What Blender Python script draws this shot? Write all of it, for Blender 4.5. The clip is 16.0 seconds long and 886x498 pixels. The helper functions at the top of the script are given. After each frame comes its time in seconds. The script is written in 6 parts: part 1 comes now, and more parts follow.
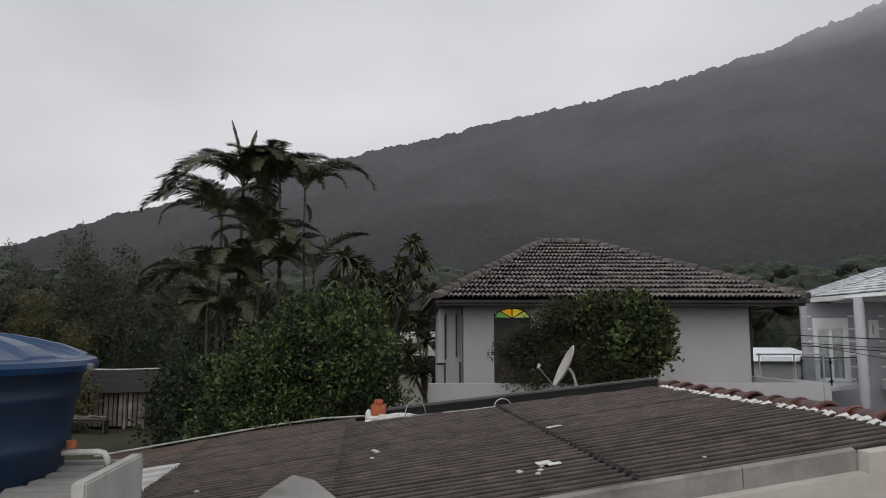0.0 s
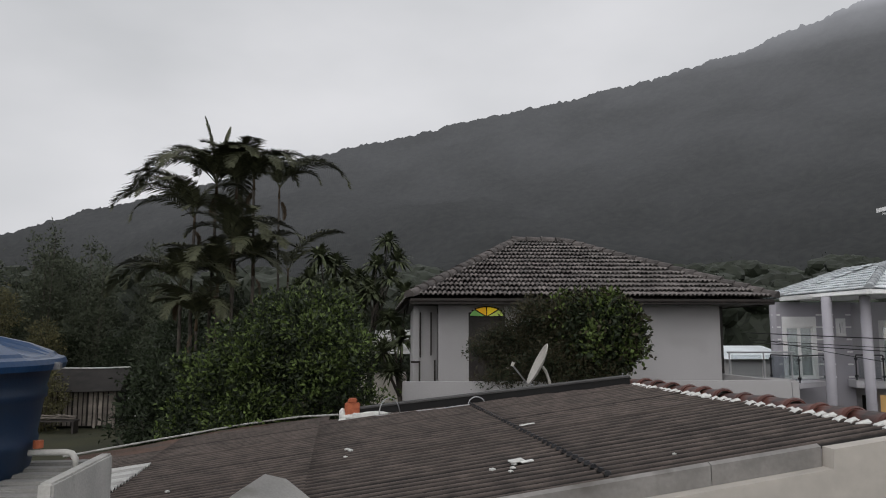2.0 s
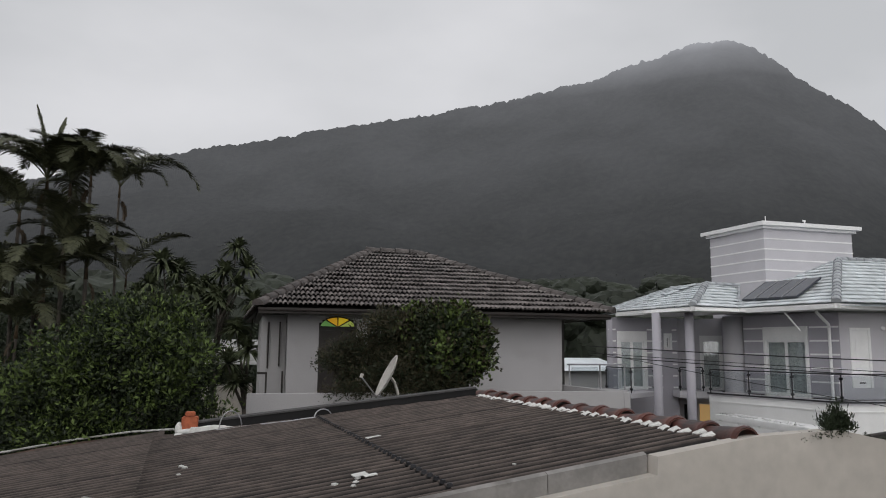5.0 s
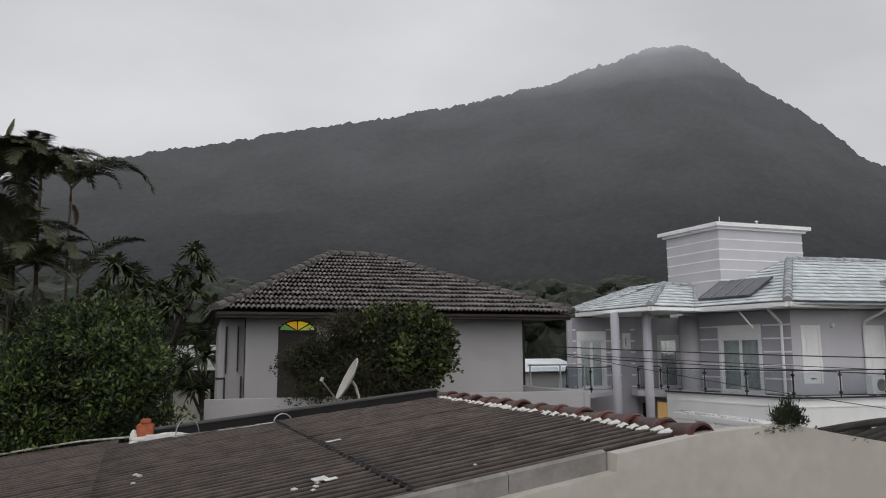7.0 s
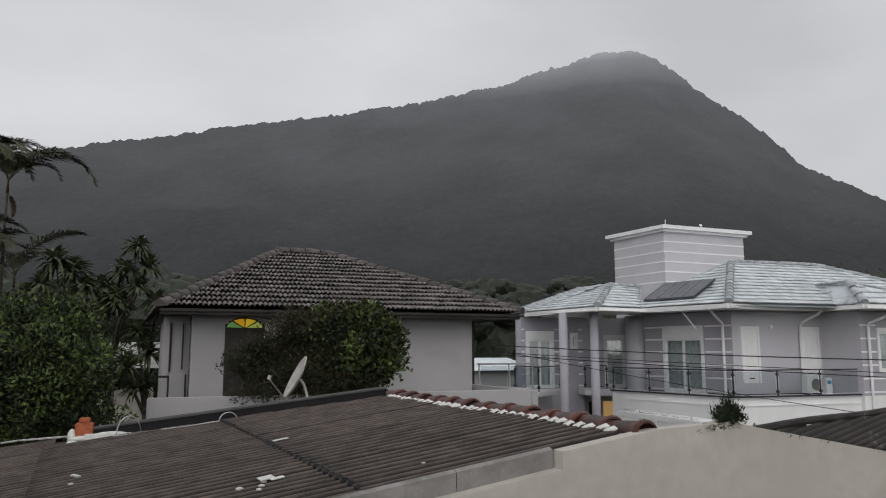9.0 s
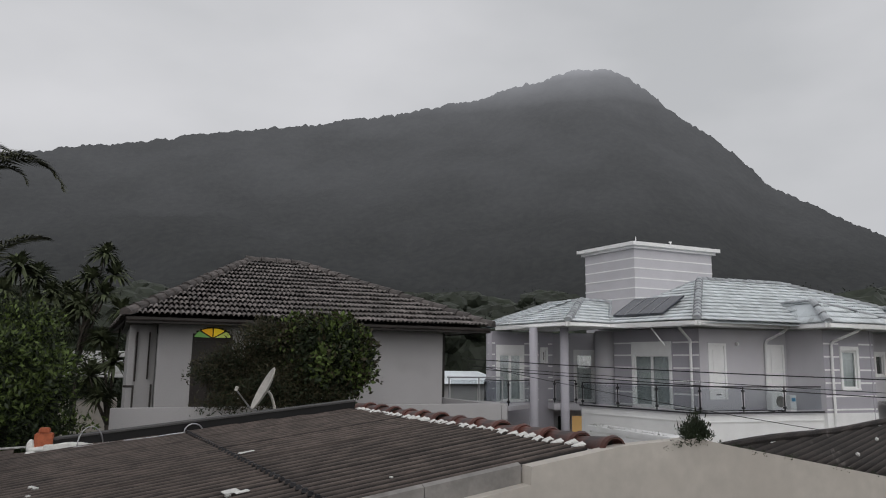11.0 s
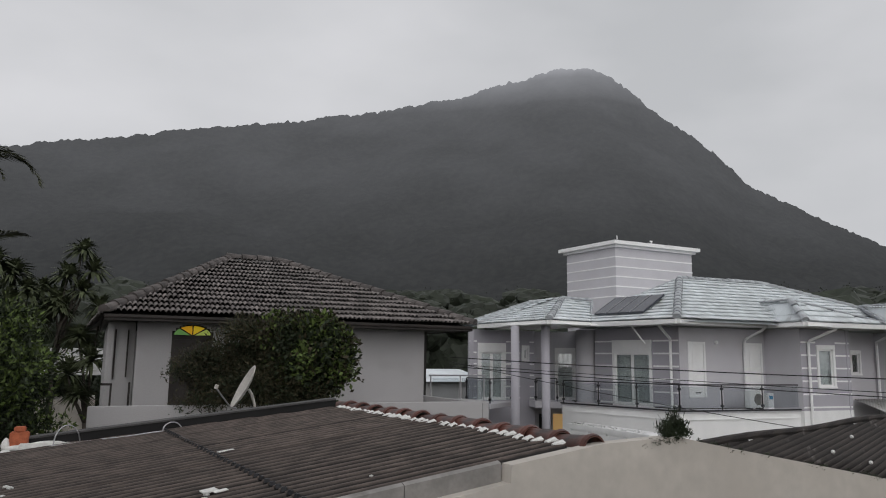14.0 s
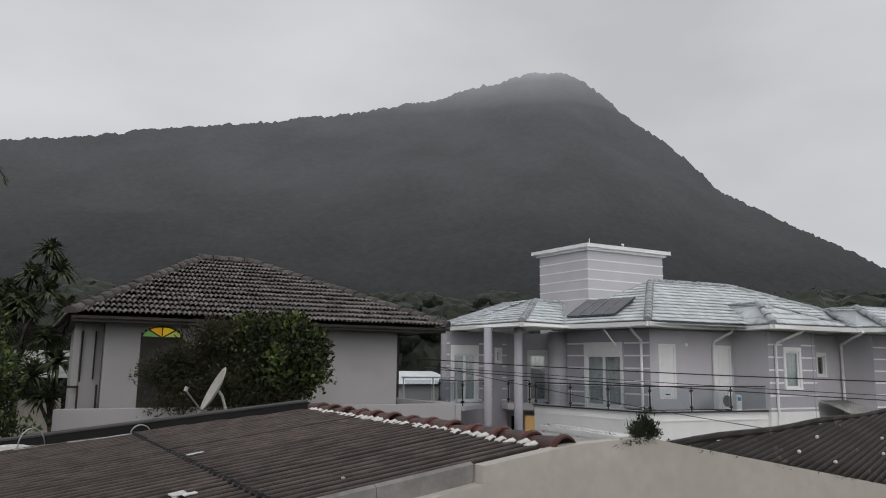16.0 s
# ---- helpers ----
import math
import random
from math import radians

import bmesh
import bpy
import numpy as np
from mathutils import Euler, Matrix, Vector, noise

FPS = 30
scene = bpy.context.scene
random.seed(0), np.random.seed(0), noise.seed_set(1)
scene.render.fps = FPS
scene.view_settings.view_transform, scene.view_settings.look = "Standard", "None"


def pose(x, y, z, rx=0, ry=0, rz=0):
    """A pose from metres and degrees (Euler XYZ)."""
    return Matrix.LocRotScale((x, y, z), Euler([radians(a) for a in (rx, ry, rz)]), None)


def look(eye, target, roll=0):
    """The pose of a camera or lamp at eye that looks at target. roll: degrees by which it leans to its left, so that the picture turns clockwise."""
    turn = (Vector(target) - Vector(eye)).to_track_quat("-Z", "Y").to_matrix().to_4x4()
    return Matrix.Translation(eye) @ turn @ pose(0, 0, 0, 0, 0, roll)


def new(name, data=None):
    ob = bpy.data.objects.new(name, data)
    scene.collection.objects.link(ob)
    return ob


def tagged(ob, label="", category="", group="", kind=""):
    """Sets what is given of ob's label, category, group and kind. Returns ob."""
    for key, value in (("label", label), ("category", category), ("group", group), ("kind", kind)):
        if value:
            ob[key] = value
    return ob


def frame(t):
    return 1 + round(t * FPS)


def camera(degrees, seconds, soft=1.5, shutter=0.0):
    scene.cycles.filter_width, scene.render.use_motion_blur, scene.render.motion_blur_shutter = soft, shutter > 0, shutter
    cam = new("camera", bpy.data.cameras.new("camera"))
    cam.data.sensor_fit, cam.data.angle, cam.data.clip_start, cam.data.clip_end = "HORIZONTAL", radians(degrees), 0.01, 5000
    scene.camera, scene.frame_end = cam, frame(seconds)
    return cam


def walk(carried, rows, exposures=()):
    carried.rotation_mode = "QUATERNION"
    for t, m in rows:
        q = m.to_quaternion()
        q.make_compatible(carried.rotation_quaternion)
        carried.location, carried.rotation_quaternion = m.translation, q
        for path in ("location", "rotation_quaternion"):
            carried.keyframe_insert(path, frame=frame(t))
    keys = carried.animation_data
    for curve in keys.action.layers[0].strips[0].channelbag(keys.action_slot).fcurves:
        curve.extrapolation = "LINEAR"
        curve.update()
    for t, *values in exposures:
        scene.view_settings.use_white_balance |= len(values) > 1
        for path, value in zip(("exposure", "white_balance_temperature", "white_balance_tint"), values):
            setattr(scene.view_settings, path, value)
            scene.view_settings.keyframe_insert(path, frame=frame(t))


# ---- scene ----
cam = camera(62.22, 16.0, soft=1.05)
ROWS = [
    (0.0, 0.0, 0.0, 5.0, 97.0, -0.0, -1.5),
    (0.5, 0.003, 0.014, 5.0, 97.006, 0.075, -1.993),
    (1.0, -0.001, 0.007, 4.999, 96.872, 0.09, -2.5),
    (1.5, 0.002, 0.002, 5.001, 96.823, 0.112, -2.81),
    (2.0, 0.012, -0.006, 5.002, 96.86, 0.007, -3.417),
    (2.5, 0.023, -0.007, 5.0, 96.867, -0.16, -4.245),
    (3.0, 0.015, 0.013, 4.997, 96.837, -0.614, -5.351),
    (3.5, 0.014, 0.003, 5.002, 96.892, -1.241, -6.777),
    (4.0, 0.037, 0.035, 5.005, 97.077, -1.015, -11.155),
    (4.5, 0.055, 0.049, 5.005, 97.363, -0.7, -13.443),
    (5.0, 0.054, 0.048, 5.008, 97.738, -0.479, -14.823),
    (7.5, 0.07, 0.062, 4.993, 97.991, 0.483, -18.577),
    (8.0, 0.065, 0.052, 4.989, 98.131, 0.51, -19.477),
    (8.5, 0.063, 0.054, 4.994, 98.239, 0.298, -20.168),
    (9.0, 0.067, 0.064, 4.993, 97.846, 0.066, -21.683),
    (11.5, 0.071, 0.068, 5.0, 98.96, -0.768, -24.136),
    (12.0, 0.072, 0.06, 4.999, 98.965, -0.891, -24.299),
    (12.5, 0.08, 0.075, 4.989, 98.958, -0.946, -24.354),
    (13.0, 0.076, 0.059, 5.002, 98.795, -0.96, -24.583),
    (13.5, 0.077, 0.066, 5.0, 98.668, -0.836, -24.945),
    (14.0, 0.08, 0.067, 5.004, 98.685, -0.735, -25.357),
    (14.5, 0.086, 0.069, 5.002, 98.787, -0.66, -25.849),
    (15.0, 0.084, 0.074, 4.999, 98.749, -0.589, -26.556),
    (15.5, 0.086, 0.074, 5.0, 98.811, -0.706, -27.024),
    (16.0, 0.082, 0.071, 4.996, 98.889, -0.709, -27.447),
]
walk(cam, [(t, pose(x, y, z, rx, ry, rz)) for t, x, y, z, rx, ry, rz in ROWS],
     [(0.0, 0.06), (3.5, 0.05), (5.0, 0.02), (9.0, 0.0), (11.5, -0.09), (14.0, -0.05), (16.0, -0.05)])

# ---- world, sun and sky ----
world = bpy.data.worlds.new("overcast_world")
scene.world = world
world.use_nodes = True
wn, wl = world.node_tree.nodes, world.node_tree.links
wn.clear()
sky = wn.new("ShaderNodeTexSky")
sky.sky_type, sky.sun_disc = "NISHITA", False
sky.sun_elevation, sky.sun_rotation = radians(35), radians(200)
sky.air_density, sky.dust_density = 1.0, 4.0
hsv = wn.new("ShaderNodeHueSaturation")
hsv.inputs["Saturation"].default_value = 0.12
wl.new(sky.outputs[0], hsv.inputs["Color"])
wcoord = wn.new("ShaderNodeTexCoord")
wmap = wn.new("ShaderNodeMapping")
wmap.inputs["Scale"].default_value = (1.0, 1.0, 2.2)
wl.new(wcoord.outputs["Generated"], wmap.inputs[0])
wnoise = wn.new("ShaderNodeTexNoise")
wnoise.inputs["Scale"].default_value, wnoise.inputs["Detail"].default_value = 2.2, 5.0
wnoise.inputs["Roughness"].default_value = 0.45
wl.new(wmap.outputs[0], wnoise.inputs["Vector"])
wramp = wn.new("ShaderNodeValToRGB")
wramp.color_ramp.elements[0].position, wramp.color_ramp.elements[0].color = 0.3, (4.6, 4.7, 4.9, 1)
wramp.color_ramp.elements[1].position, wramp.color_ramp.elements[1].color = 0.72, (6.5, 6.5, 6.75, 1)
wl.new(wnoise.outputs[0], wramp.inputs[0])
wmix = wn.new("ShaderNodeMixRGB")
wmix.inputs[0].default_value = 0.88
wl.new(hsv.outputs[0], wmix.inputs[1])
wl.new(wramp.outputs[0], wmix.inputs[2])
wbg = wn.new("ShaderNodeBackground")
wbg.inputs["Strength"].default_value = 0.118
wl.new(wmix.outputs[0], wbg.inputs[0])
wout = wn.new("ShaderNodeOutputWorld")
wl.new(wbg.outputs[0], wout.inputs[0])

sun = new("sun", bpy.data.lights.new("sun", "SUN"))
sun.data.energy, sun.data.angle, sun.data.color = 0.95, radians(80), (1.0, 0.97, 0.93)
sun.matrix_world = look((-8, -45, 40), (12, 12, 3))


# ---- materials ----
def material(name, colour, rough=0.8, spread=0.25, scale=3.0, fine=40.0, bump=0.2, metal=0.0, stain=None, vary=0.0, depth=0.01):
    """Two scales of variation, fine relief, an optional stain colour and a change from piece to piece."""
    m = bpy.data.materials.new(name)
    m.use_nodes = True
    n, l = m.node_tree.nodes, m.node_tree.links
    b = n["Principled BSDF"]
    b.inputs["Roughness"].default_value, b.inputs["Metallic"].default_value = rough, metal
    co = n.new("ShaderNodeTexCoord")
    big, small = n.new("ShaderNodeTexNoise"), n.new("ShaderNodeTexNoise")
    big.inputs["Scale"].default_value, big.inputs["Detail"].default_value = scale, 5
    small.inputs["Scale"].default_value, small.inputs["Detail"].default_value = fine, 4
    l.new(co.outputs["Object"], big.inputs["Vector"])
    l.new(co.outputs["Object"], small.inputs["Vector"])
    ramp = n.new("ShaderNodeValToRGB")
    lo, hi = [max(0, c * (1 - spread)) for c in colour], [min(1, c * (1 + spread)) for c in colour]
    ramp.color_ramp.elements[0].position, ramp.color_ramp.elements[0].color = 0.32, (*lo, 1)
    ramp.color_ramp.elements[1].position, ramp.color_ramp.elements[1].color = 0.68, (*hi, 1)
    l.new(big.outputs[0], ramp.inputs[0])
    mix = n.new("ShaderNodeMixRGB")
    mix.blend_type, mix.inputs[0].default_value = "MULTIPLY", 0.35
    l.new(ramp.outputs[0], mix.inputs[1])
    l.new(small.outputs[0], mix.inputs[2])
    gain = n.new("ShaderNodeMixRGB")
    gain.blend_type, gain.inputs[0].default_value, gain.inputs[2].default_value = "MULTIPLY", 1.0, (1.2, 1.2, 1.2, 1)
    l.new(mix.outputs[0], gain.inputs[1])
    out = gain.outputs[0]
    if stain:
        sn = n.new("ShaderNodeTexNoise")
        sn.inputs["Scale"].default_value, sn.inputs["Detail"].default_value = stain[1], 8
        l.new(co.outputs["Object"], sn.inputs["Vector"])
        sr = n.new("ShaderNodeValToRGB")
        sr.color_ramp.elements[0].position, sr.color_ramp.elements[1].position = stain[2], min(1, stain[2] + 0.16)
        l.new(sn.outputs[0], sr.inputs[0])
        sm = n.new("ShaderNodeMixRGB")
        sm.inputs[2].default_value = (*stain[0], 1)
        l.new(sr.outputs[0], sm.inputs[0])
        l.new(out, sm.inputs[1])
        out = sm.outputs[0]
    if vary:
        info, geo = n.new("ShaderNodeObjectInfo"), n.new("ShaderNodeNewGeometry")
        add = n.new("ShaderNodeMath")
        add.operation = "ADD"
        l.new(info.outputs["Random"], add.inputs[0])
        l.new(geo.outputs["Random Per Island"], add.inputs[1])
        fr = n.new("ShaderNodeMath")
        fr.operation = "FRACT"
        l.new(add.outputs[0], fr.inputs[0])
        mr = n.new("ShaderNodeMapRange")
        mr.inputs["To Min"].default_value, mr.inputs["To Max"].default_value = 1 - vary, 1 + vary
        l.new(fr.outputs[0], mr.inputs["Value"])
        vm = n.new("ShaderNodeVectorMath")
        vm.operation = "SCALE"
        l.new(out, vm.inputs[0])
        l.new(mr.outputs[0], vm.inputs["Scale"])
        out = vm.outputs[0]
    l.new(out, b.inputs["Base Color"])
    if bump:
        bp = n.new("ShaderNodeBump")
        bp.inputs["Strength"].default_value, bp.inputs["Distance"].default_value = bump, depth
        l.new(small.outputs[0], bp.inputs["Height"])
        l.new(bp.outputs[0], b.inputs["Normal"])
    return m


def trough_dirt_shade(m, kx, ky, pitch, phase, amount, tone=0.3, low=0.05):
    """Dirt, damp and painted-in shade in a corrugated sheet's valleys, uneven along them."""
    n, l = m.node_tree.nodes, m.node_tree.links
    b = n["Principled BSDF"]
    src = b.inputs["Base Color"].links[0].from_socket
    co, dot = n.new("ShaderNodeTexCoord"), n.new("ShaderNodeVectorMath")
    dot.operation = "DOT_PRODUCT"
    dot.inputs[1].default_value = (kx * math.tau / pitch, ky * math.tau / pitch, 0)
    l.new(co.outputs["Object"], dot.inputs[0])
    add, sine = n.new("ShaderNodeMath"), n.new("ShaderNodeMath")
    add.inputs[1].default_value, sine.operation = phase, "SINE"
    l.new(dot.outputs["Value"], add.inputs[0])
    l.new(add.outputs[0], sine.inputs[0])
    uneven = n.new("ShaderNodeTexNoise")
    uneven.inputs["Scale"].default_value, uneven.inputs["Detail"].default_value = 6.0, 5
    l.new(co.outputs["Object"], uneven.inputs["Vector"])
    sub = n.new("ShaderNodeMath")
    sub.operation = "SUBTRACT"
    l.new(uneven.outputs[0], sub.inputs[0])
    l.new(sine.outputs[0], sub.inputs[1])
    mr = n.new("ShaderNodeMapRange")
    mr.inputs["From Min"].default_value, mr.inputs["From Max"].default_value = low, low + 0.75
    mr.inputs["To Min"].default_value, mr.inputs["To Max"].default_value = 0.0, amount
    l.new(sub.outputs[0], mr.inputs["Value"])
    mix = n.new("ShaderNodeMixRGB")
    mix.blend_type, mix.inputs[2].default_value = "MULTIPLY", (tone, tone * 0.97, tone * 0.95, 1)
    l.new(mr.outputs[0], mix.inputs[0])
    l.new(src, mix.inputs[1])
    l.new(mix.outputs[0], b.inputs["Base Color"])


def leaf_material(name, colour, vary=0.35, through_light=0.25):
    m = material(name, colour, 0.6, 0.25, 1.5, 12, 0.0, vary=vary)
    b = m.node_tree.nodes["Principled BSDF"]
    b.inputs["Specular IOR Level"].default_value = 0.25
    return m


def glass_material(name, tint=(0.9, 0.92, 0.92), gloss=0.12):
    """A thin clear pane: mostly see-through, with a faint sky reflection."""
    m = bpy.data.materials.new(name)
    m.use_nodes = True
    n, l = m.node_tree.nodes, m.node_tree.links
    n.remove(n["Principled BSDF"])
    clear, shine, mix = n.new("ShaderNodeBsdfTransparent"), n.new("ShaderNodeBsdfGlossy"), n.new("ShaderNodeMixShader")
    clear.inputs["Color"].default_value = (*tint, 1)
    shine.inputs["Roughness"].default_value = 0.03
    mix.inputs[0].default_value = gloss
    l.new(clear.outputs[0], mix.inputs[1])
    l.new(shine.outputs[0], mix.inputs[2])
    l.new(mix.outputs[0], n["Material Output"].inputs["Surface"])
    return m


def glow_material(name, colour, strength):
    m = bpy.data.materials.new(name)
    m.use_nodes = True
    b = m.node_tree.nodes["Principled BSDF"]
    b.inputs["Base Color"].default_value = (*colour, 1)
    b.inputs["Emission Color"].default_value, b.inputs["Emission Strength"].default_value = (*colour, 1), strength
    return m


M = {
    "grass": material("grass", (0.021, 0.022, 0.006), 1.0, 0.4, 0.35, 25, 0.5),
    "sheet": material("fibre_cement_sheet", (0.082, 0.064, 0.055), 0.85, 0.35, 5.0, 60, 0.5, stain=((0.06, 0.046, 0.04), 9.0, 0.54), vary=0.08),
    "sheet_rust": material("reddish_fibre_cement", (0.085, 0.05, 0.036), 0.9, 0.3, 1.4, 40, 0.3, stain=((0.06, 0.05, 0.044), 1.6, 0.48)),
    "sheet_light": material("pale_fibre_cement", (0.42, 0.42, 0.41), 0.8, 0.2, 2, 50, 0.3, stain=((0.18, 0.17, 0.15), 2.5, 0.55)),
    "sheet_black": material("dark_old_fibre_cement", (0.034, 0.027, 0.024), 0.85, 0.4, 1.2, 40, 0.5, stain=((0.17, 0.16, 0.15), 3.5, 0.63), vary=0.15),
    "flashing": material("dark_metal_flashing", (0.012, 0.0115, 0.012), 1.0, 0.2, 2, 40, 0.15),
    "flashing_top": material("grey_metal_flashing", (0.06, 0.058, 0.058), 0.9, 0.25, 3, 40, 0.1),
    "zinc": material("zinc_gutter", (0.2, 0.19, 0.18), 0.55, 0.3, 3, 30, 0.15, stain=((0.12, 0.11, 0.1), 4, 0.55)),
    "plaster": material("beige_plaster", (0.48, 0.446, 0.405), 0.9, 0.1, 0.8, 7, 0.06, stain=((0.43, 0.395, 0.355), 0.7, 0.5)),
    "plaster_grey": material("grey_plaster", (0.25, 0.245, 0.235), 0.9, 0.2, 1.5, 60, 0.3, stain=((0.13, 0.125, 0.11), 2.5, 0.55)),
    "plaster_light": material("pale_grey_plaster", (0.46, 0.45, 0.43), 0.9, 0.15, 3.0, 60, 0.3, stain=((0.2, 0.19, 0.17), 5.0, 0.6)),
    "white_wall": material("white_painted_wall", (0.39, 0.38, 0.385), 0.85, 0.06, 0.7, 50, 0.1, stain=((0.34, 0.33, 0.326), 0.9, 0.55)),
    "tile_dark": material("dark_roof_tile", (0.16, 0.143, 0.138), 0.34, 0.35, 2, 30, 0.4, stain=((0.08, 0.07, 0.068), 1.6, 0.56), vary=0.35),
    "tile_hip": material("dark_hip_tile", (0.075, 0.065, 0.062), 0.75, 0.4, 4, 30, 0.4, vary=0.3),
    "tile_white": material("pale_glazed_roof_tile", (0.58, 0.62, 0.645), 0.4, 0.12, 1.2, 30, 0.1, vary=0.14),
    "tile_white_hip": material("grey_ridge_tile", (0.34, 0.36, 0.38), 0.45, 0.25, 3, 30, 0.15, vary=0.2),
    "terracotta": material("terracotta", (0.14, 0.046, 0.032), 0.45, 0.4, 4, 40, 0.3, stain=((0.04, 0.028, 0.026), 6, 0.47), vary=0.35),
    "brick": material("orange_brick", (0.36, 0.1, 0.045), 0.85, 0.25, 12, 60, 0.4),
    "mortar_white": material("white_sealant", (0.62, 0.62, 0.6), 0.7, 0.15, 8, 60, 0.5),
    "wood_dark": material("dark_stained_wood", (0.02, 0.015, 0.013), 0.6, 0.3, 3, 40, 0.2),
    "shed_roof": material("dark_tarred_felt", (0.018, 0.016, 0.015), 1.0, 0.3, 2, 30, 0.3),
    "wood_old": material("weathered_boards", (0.16, 0.14, 0.122), 0.9, 0.35, 2, 30, 0.4, vary=0.3),
    "lilac": material("lilac_paint", (0.4, 0.388, 0.43), 0.85, 0.06, 0.8, 50, 0.08),
    "lilac_light": material("pale_lilac_paint", (0.53, 0.518, 0.55), 0.85, 0.05, 0.8, 50, 0.08),
    "white": material("white_paint", (0.82, 0.82, 0.82), 0.6, 0.05, 1.5, 40, 0.05),
    "curtain": material("pale_curtain", (0.62, 0.65, 0.66), 0.9, 0.2, 6, 40, 0.1),
    # near-black colour in place of the shade in unlit rooms and recesses
    "unlit_black": material("unlit_space_black", (0.02, 0.02, 0.02), 0.9, 0.2, 2, 20, 0.0),
    "metal_dark": material("dark_steel", (0.05, 0.05, 0.055), 0.45, 0.2, 6, 40, 0.05, metal=0.6),
    "steel": material("stainless_steel", (0.4, 0.4, 0.42), 0.35, 0.1, 6, 40, 0.02, metal=0.9),
    "cable": material("black_cable", (0.015, 0.015, 0.016), 0.6, 0.1, 6, 40, 0.0),
    "tank": material("blue_polyethylene", (0.003, 0.02, 0.056), 0.45, 0.12, 2, 60, 0.1),
    "tank_lid": material("blue_polyethylene_lid", (0.006, 0.04, 0.115), 0.3, 0.12, 2, 60, 0.1),
    "pvc": material("white_pvc", (0.55, 0.54, 0.51), 0.5, 0.15, 4, 40, 0.05),
    "dish": material("grey_dish_metal", (0.42, 0.4, 0.37), 0.5, 0.15, 5, 40, 0.05),
    "bark": material("grey_bark", (0.05, 0.042, 0.035), 0.95, 0.4, 4, 30, 0.6),
    "trunk_palm": material("palm_trunk", (0.055, 0.046, 0.038), 0.9, 0.35, 5, 30, 0.5),
    "leaf_bush": leaf_material("bright_leaf", (0.07, 0.1, 0.026), 0.4),
    "leaf_vine": leaf_material("olive_leaf", (0.085, 0.08, 0.036)),
    "leaf_olive": leaf_material("brown_olive_leaf", (0.042, 0.037, 0.02)),
    "leaf_dragon": leaf_material("strappy_green_leaf", (0.07, 0.084, 0.044)),
    # also carries the inner shade of the lumpy bushes
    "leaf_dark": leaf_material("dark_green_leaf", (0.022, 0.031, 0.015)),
    "leaf_woods": leaf_material("woodland_leaf", (0.026, 0.032, 0.022), 0.2),
    "leaf_far": leaf_material("far_green_leaf", (0.056, 0.066, 0.042), 0.15),
    "frond": leaf_material("palm_frond", (0.064, 0.068, 0.038)),
    "frond_dry": leaf_material("dry_frond", (0.06, 0.042, 0.025)),
    "panel": material("solar_collector_glass", (0.06, 0.065, 0.08), 0.15, 0.15, 3, 20, 0.0),
    "glass": glass_material("clear_glass"),
    "rail_glass": glass_material("rail_glass", (0.86, 0.88, 0.89), 0.05),
}

# valley dirt, deepened by shade painted into the sheet colours
trough_dirt_shade(M["sheet"], 0, 1, 0.1328, 0.0, 1.0, 0.1, -0.4)
trough_dirt_shade(M["sheet_rust"], 0, 1, 0.1328, 0.0, 0.6, 0.45)
trough_dirt_shade(M["sheet_light"], 0, 1, 0.1328, 0.0, 0.5, 0.5)
trough_dirt_shade(M["sheet_black"], 1, -4.02 / 1.78, 0.125, 0.0, 0.9, 0.35)


# ---- builders ----
def link_mesh(name, bm, mat, smooth=False):
    me = bpy.data.meshes.new(name)
    bm.to_mesh(me)
    bm.free()
    me.materials.append(mat)
    if smooth:
        for p in me.polygons:
            p.use_smooth = True
    return me


def part(name, bm, mat, parent=None, label="", smooth=False):
    ob = new(name, link_mesh(name, bm, mat, smooth))
    ob.parent = parent
    if label:
        tagged(ob, label)
    return ob


def mesh_part(name, verts, faces, mat, parent=None, label="", smooth=False):
    me = bpy.data.meshes.new(name)
    me.from_pydata([tuple(v) for v in verts], [], [tuple(f) for f in faces])
    me.materials.append(mat)
    if smooth:
        me.polygons.foreach_set("use_smooth", [True] * len(me.polygons))
    me.update()
    ob = new(name, me)
    ob.parent = parent
    if label:
        tagged(ob, label)
    return ob


def thing(name, m, label, category, group="", kind=""):
    ob = new(name)
    ob.matrix_world = m
    return tagged(ob, label, category, group, kind)


def box(bm, lo, hi, bevel=0.0):
    """Adds an upright box to bm."""
    c, s = [(a + b) / 2 for a, b in zip(lo, hi)], [max(1e-4, abs(b - a)) for a, b in zip(lo, hi)]
    r = bmesh.ops.create_cube(bm, size=1, matrix=Matrix.Translation(c) @ Matrix.Diagonal((*s, 1)))
    if bevel:
        edges = list({e for v in r["verts"] for e in v.link_edges})
        bmesh.ops.bevel(bm, geom=edges, offset=bevel, segments=2, affect="EDGES")
    return bm


def boxed(lo, hi, bevel=0.0):
    return box(bmesh.new(), lo, hi, bevel)


def rod(bm, a, b, r, r2=None, sides=10):
    """Adds a round bar from a to b."""
    a, b = Vector(a), Vector(b)
    d = b - a
    bmesh.ops.create_cone(bm, cap_ends=True, segments=sides, radius1=r, radius2=r if r2 is None else r2, depth=d.length,
                          matrix=Matrix.Translation((a + b) / 2) @ d.to_track_quat("Z", "Y").to_matrix().to_4x4())
    return bm


